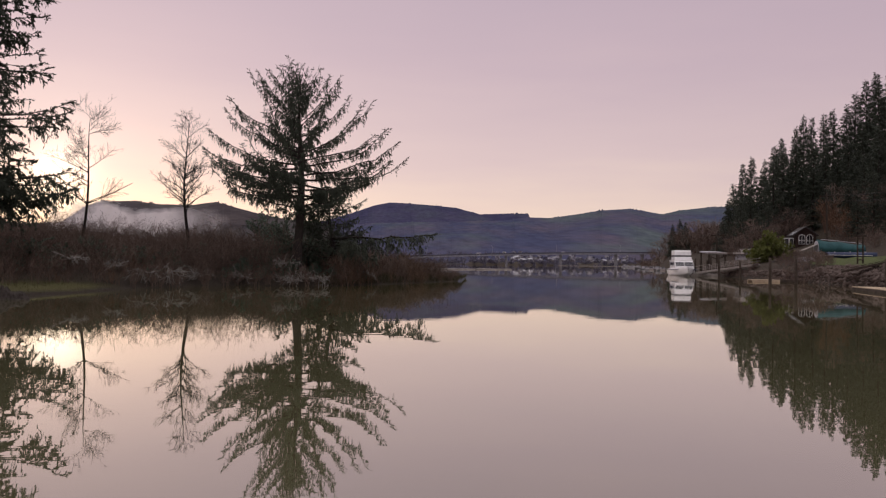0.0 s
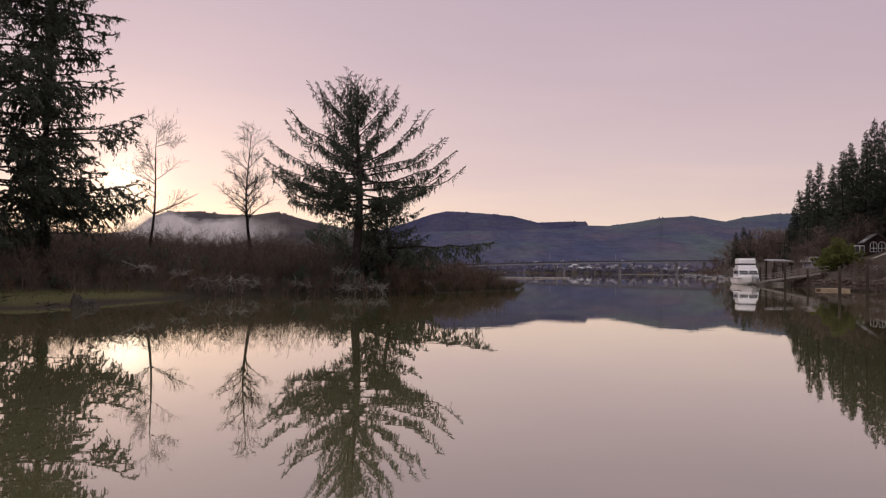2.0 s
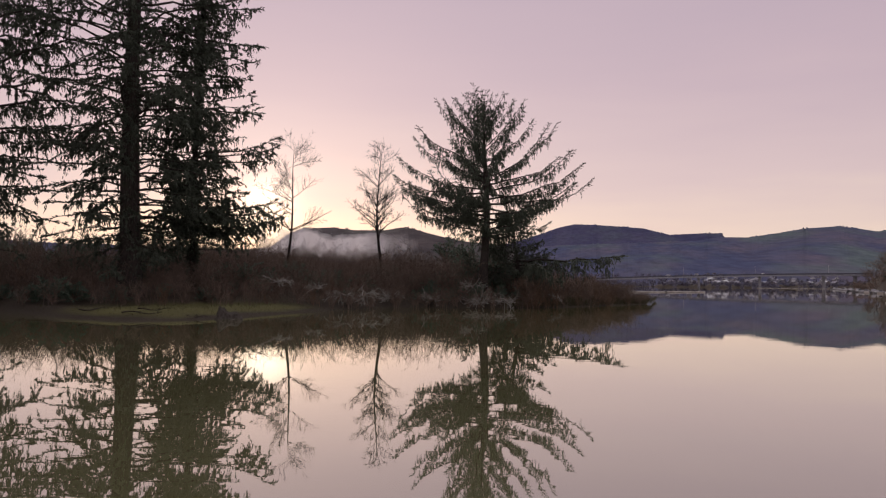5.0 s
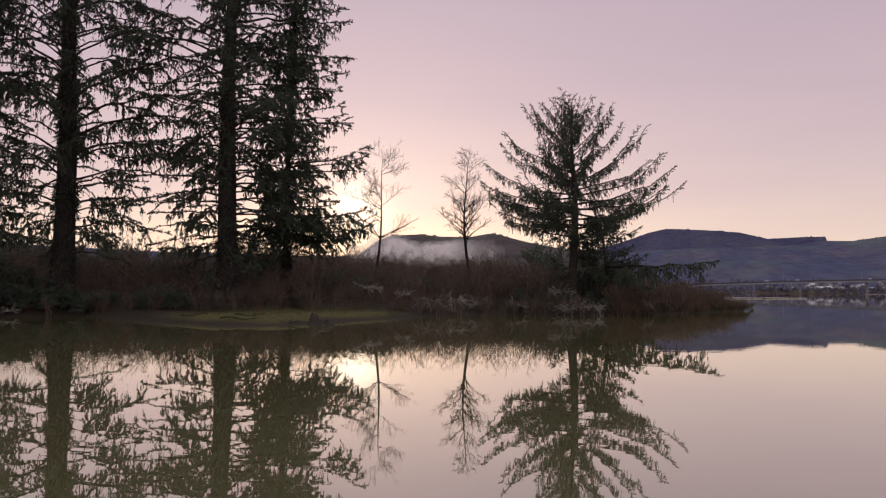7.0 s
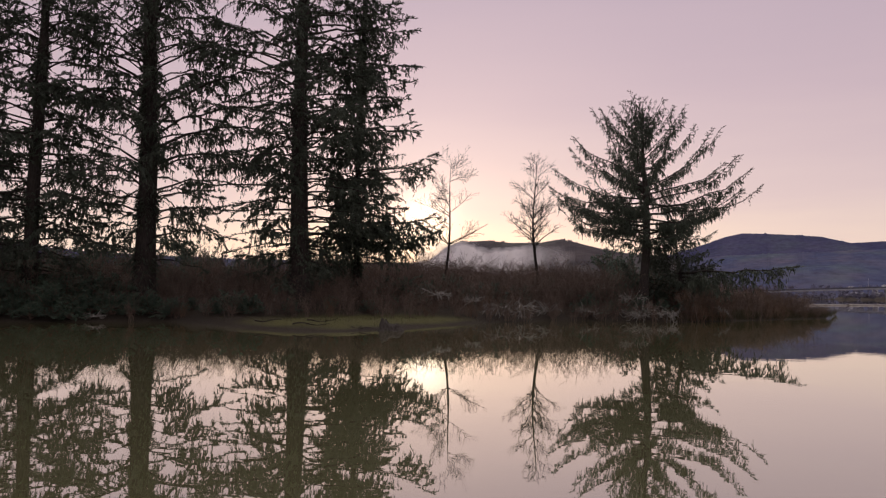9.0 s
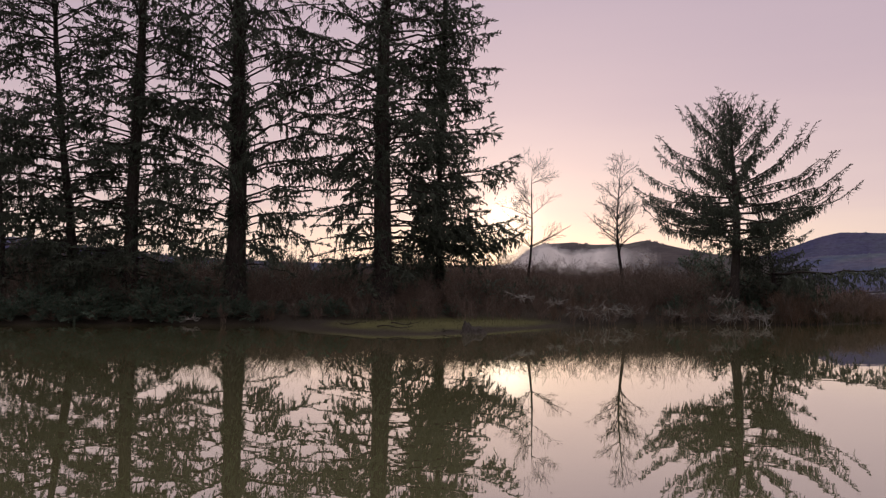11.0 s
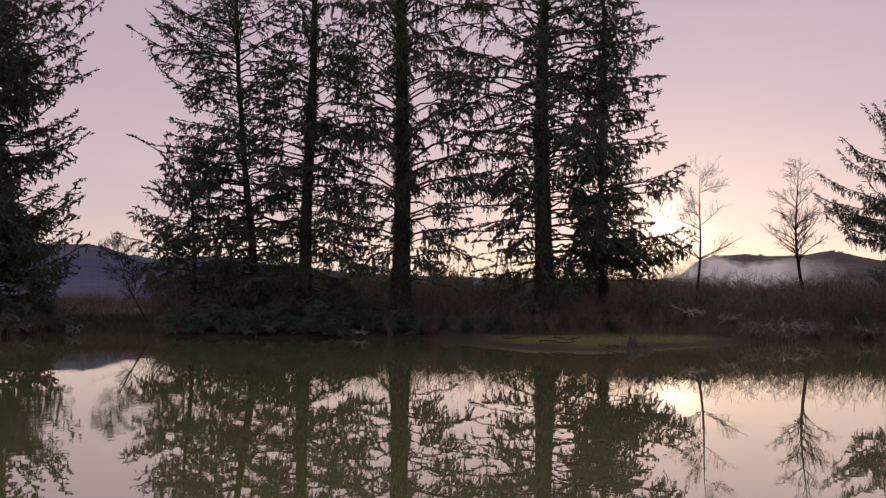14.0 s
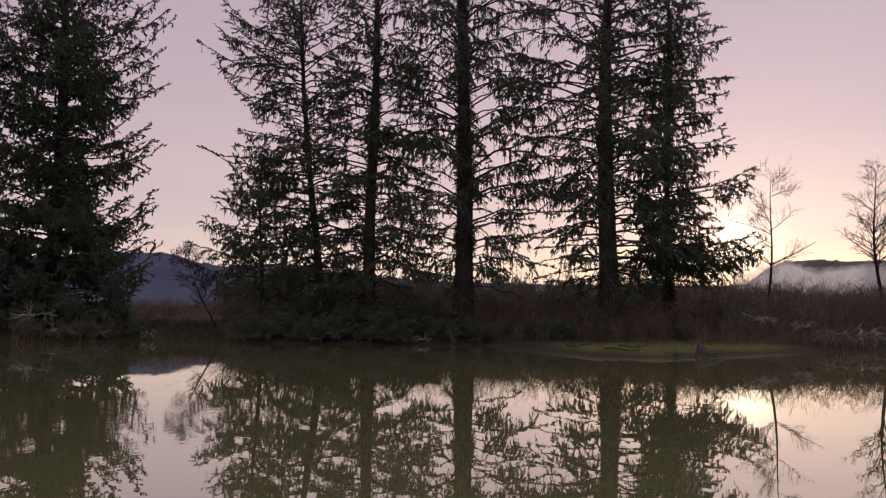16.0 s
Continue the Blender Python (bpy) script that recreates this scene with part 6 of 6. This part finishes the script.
far_shore_trees()


def log_boom(az0, d0, az1, d1, label):
    a, b = Vector((*at(az0, d0), 0.0)), Vector((*at(az1, d1), 0.0))
    n = max(2, int((b - a).length / 12))
    root = thing("log_boom", *a, label, "log boom")
    way = (b - a).normalized()
    me = pole_mesh("log", (b - a).length / n - 0.5, 0.24, 0.2, M_GREYPLANK, 1, 7)
    for k in range(n):
        ob = child("log", me, root)
        ob.matrix_basis = Matrix.Translation((b - a) * (k / n) + Vector((0, 0, 0.05))) @ way.to_track_quat("Z", "Y").to_matrix().to_4x4()


log_boom(0.6, 164, -5.1, 186, "pale line of floating boom logs beyond the point")
log_boom(-8.4, 560, -13.6, 590, "pale line of floating boom logs under the bridge")


def small_boat(az, dist, length, turn, label):
    length *= 0.75
    x, y = at(az, dist)
    root = thing("motor_boat", x, y, 0.0, label, "boat", "small boats at the moorings", turn)
    st = [(-0.5, 0.17, 0.11), (-0.1, 0.18, 0.12), (0.25, 0.13, 0.14), (0.5, 0.01, 0.17)]
    vv = np.array([[(sx * length, hw * length * c, hh * length * s) for c, s in ((-0.96, 1.0), (-1, 0.95), (-0.8, 0.2), (0, -0.3), (0.8, 0.2), (1, 0.95), (0.96, 1.0))] for sx, hw, hh in st])
    m, n = vv.shape[:2]
    ii, jj = np.meshgrid(np.arange(m - 1), np.arange(n), indexing="ij")
    qq = np.stack([ii * n + jj, ii * n + (jj + 1) % n, (ii + 1) * n + (jj + 1) % n, (ii + 1) * n + jj], -1).reshape(-1, 4)
    child("hull", mesh("hull", vv.reshape(-1, 3), qq, M_DULLWHITE), root)
    cab = child("cabin", prism_mesh("cabin", [(-0.2 * length, 0.1 * length), (0.18 * length, 0.12 * length), (0.1 * length, 0.27 * length), (-0.2 * length, 0.27 * length)], 0.25 * length, M_DULLWHITE), root)
    block("window", (0.26 * length, 0.26 * length, 0.06 * length), (-0.05 * length, 0, 0.21 * length), M_DARK_GLASS, cab, bevel=0.01)


for az, dist, ln, turn in ((-14.55, 262, 5.5, 30), (-15.0, 250, 5, -20), (-15.4, 236, 5.5, 60), (-15.75, 226, 4.5, 10), (-14.1, 330, 6, 50), (-13.7, 380, 6, -35), (-13.2, 470, 7, 15)):
    small_boat(az, dist, ln, turn, "small white cabin boat moored at the marina")


# ---- morning fog on the hill ----
def build_fog():
    m, n = material("thin_morning_fog")
    co = n.add("ShaderNodeTexCoord").outputs["Object"]
    z = n.add("ShaderNodeSeparateXYZ", {0: co}).outputs[2]
    wisps = n.noise(n.add("ShaderNodeMapping", {0: co, 3: (1, 1, 2.2)}).outputs[0], 0.012, 5.0)
    f = n.math("MULTIPLY_ADD", wisps, -60.0, z)
    thick = n.add("ShaderNodeMapRange", {0: f, 1: 63.0, 2: 48.0, 3: 0.0, 4: 0.97}).outputs[0]
    x = n.add("ShaderNodeSeparateXYZ", {0: co}).outputs[0]
    ends = n.add("ShaderNodeMapRange", {0: n.math("MULTIPLY_ADD", wisps, 120.0, x), 1: -325.0, 2: -415.0}).outputs[0]
    ends2 = n.add("ShaderNodeMapRange", {0: n.math("MULTIPLY_ADD", wisps, 120.0, x), 1: -612.0, 2: -560.0}).outputs[0]
    thick = n.math("MULTIPLY", n.math("MULTIPLY", thick, ends), ends2)
    d = n.add("ShaderNodeMixShader", {0: 0.88, 1: n.add("ShaderNodeBsdfDiffuse", {0: (0.95, 0.93, 0.93, 1)}), 2: n.add("ShaderNodeBsdfTranslucent", {0: (0.98, 0.95, 0.93, 1)})})
    n.add("ShaderNodeOutputMaterial", {0: n.add("ShaderNodeMixShader", {0: thick, 1: n.add("ShaderNodeBsdfTransparent"), 2: d})})
    az = np.arange(13, 34, 0.2)
    zz = np.linspace(-2, 110, 8)
    A, Z = np.meshgrid(az, zz, indexing="ij")
    r = 1420 + 18 * np.sin(A * 2.1) + Z * 0.25
    v = np.stack([-r * np.sin(np.radians(A)), r * np.cos(np.radians(A)), Z], -1).reshape(-1, 3)
    k = len(zz)
    i, j = np.meshgrid(np.arange(len(az) - 1), np.arange(k - 1), indexing="ij")
    q = np.stack([i * k + j, i * k + j + 1, (i + 1) * k + j + 1, (i + 1) * k + j], -1).reshape(-1, 4)
    tagged(new("backdrop_fog", mesh("backdrop_fog", v, q, m, True)), "low bank of pinkish morning fog before the hill", "fog", kind="structure")


build_fog()
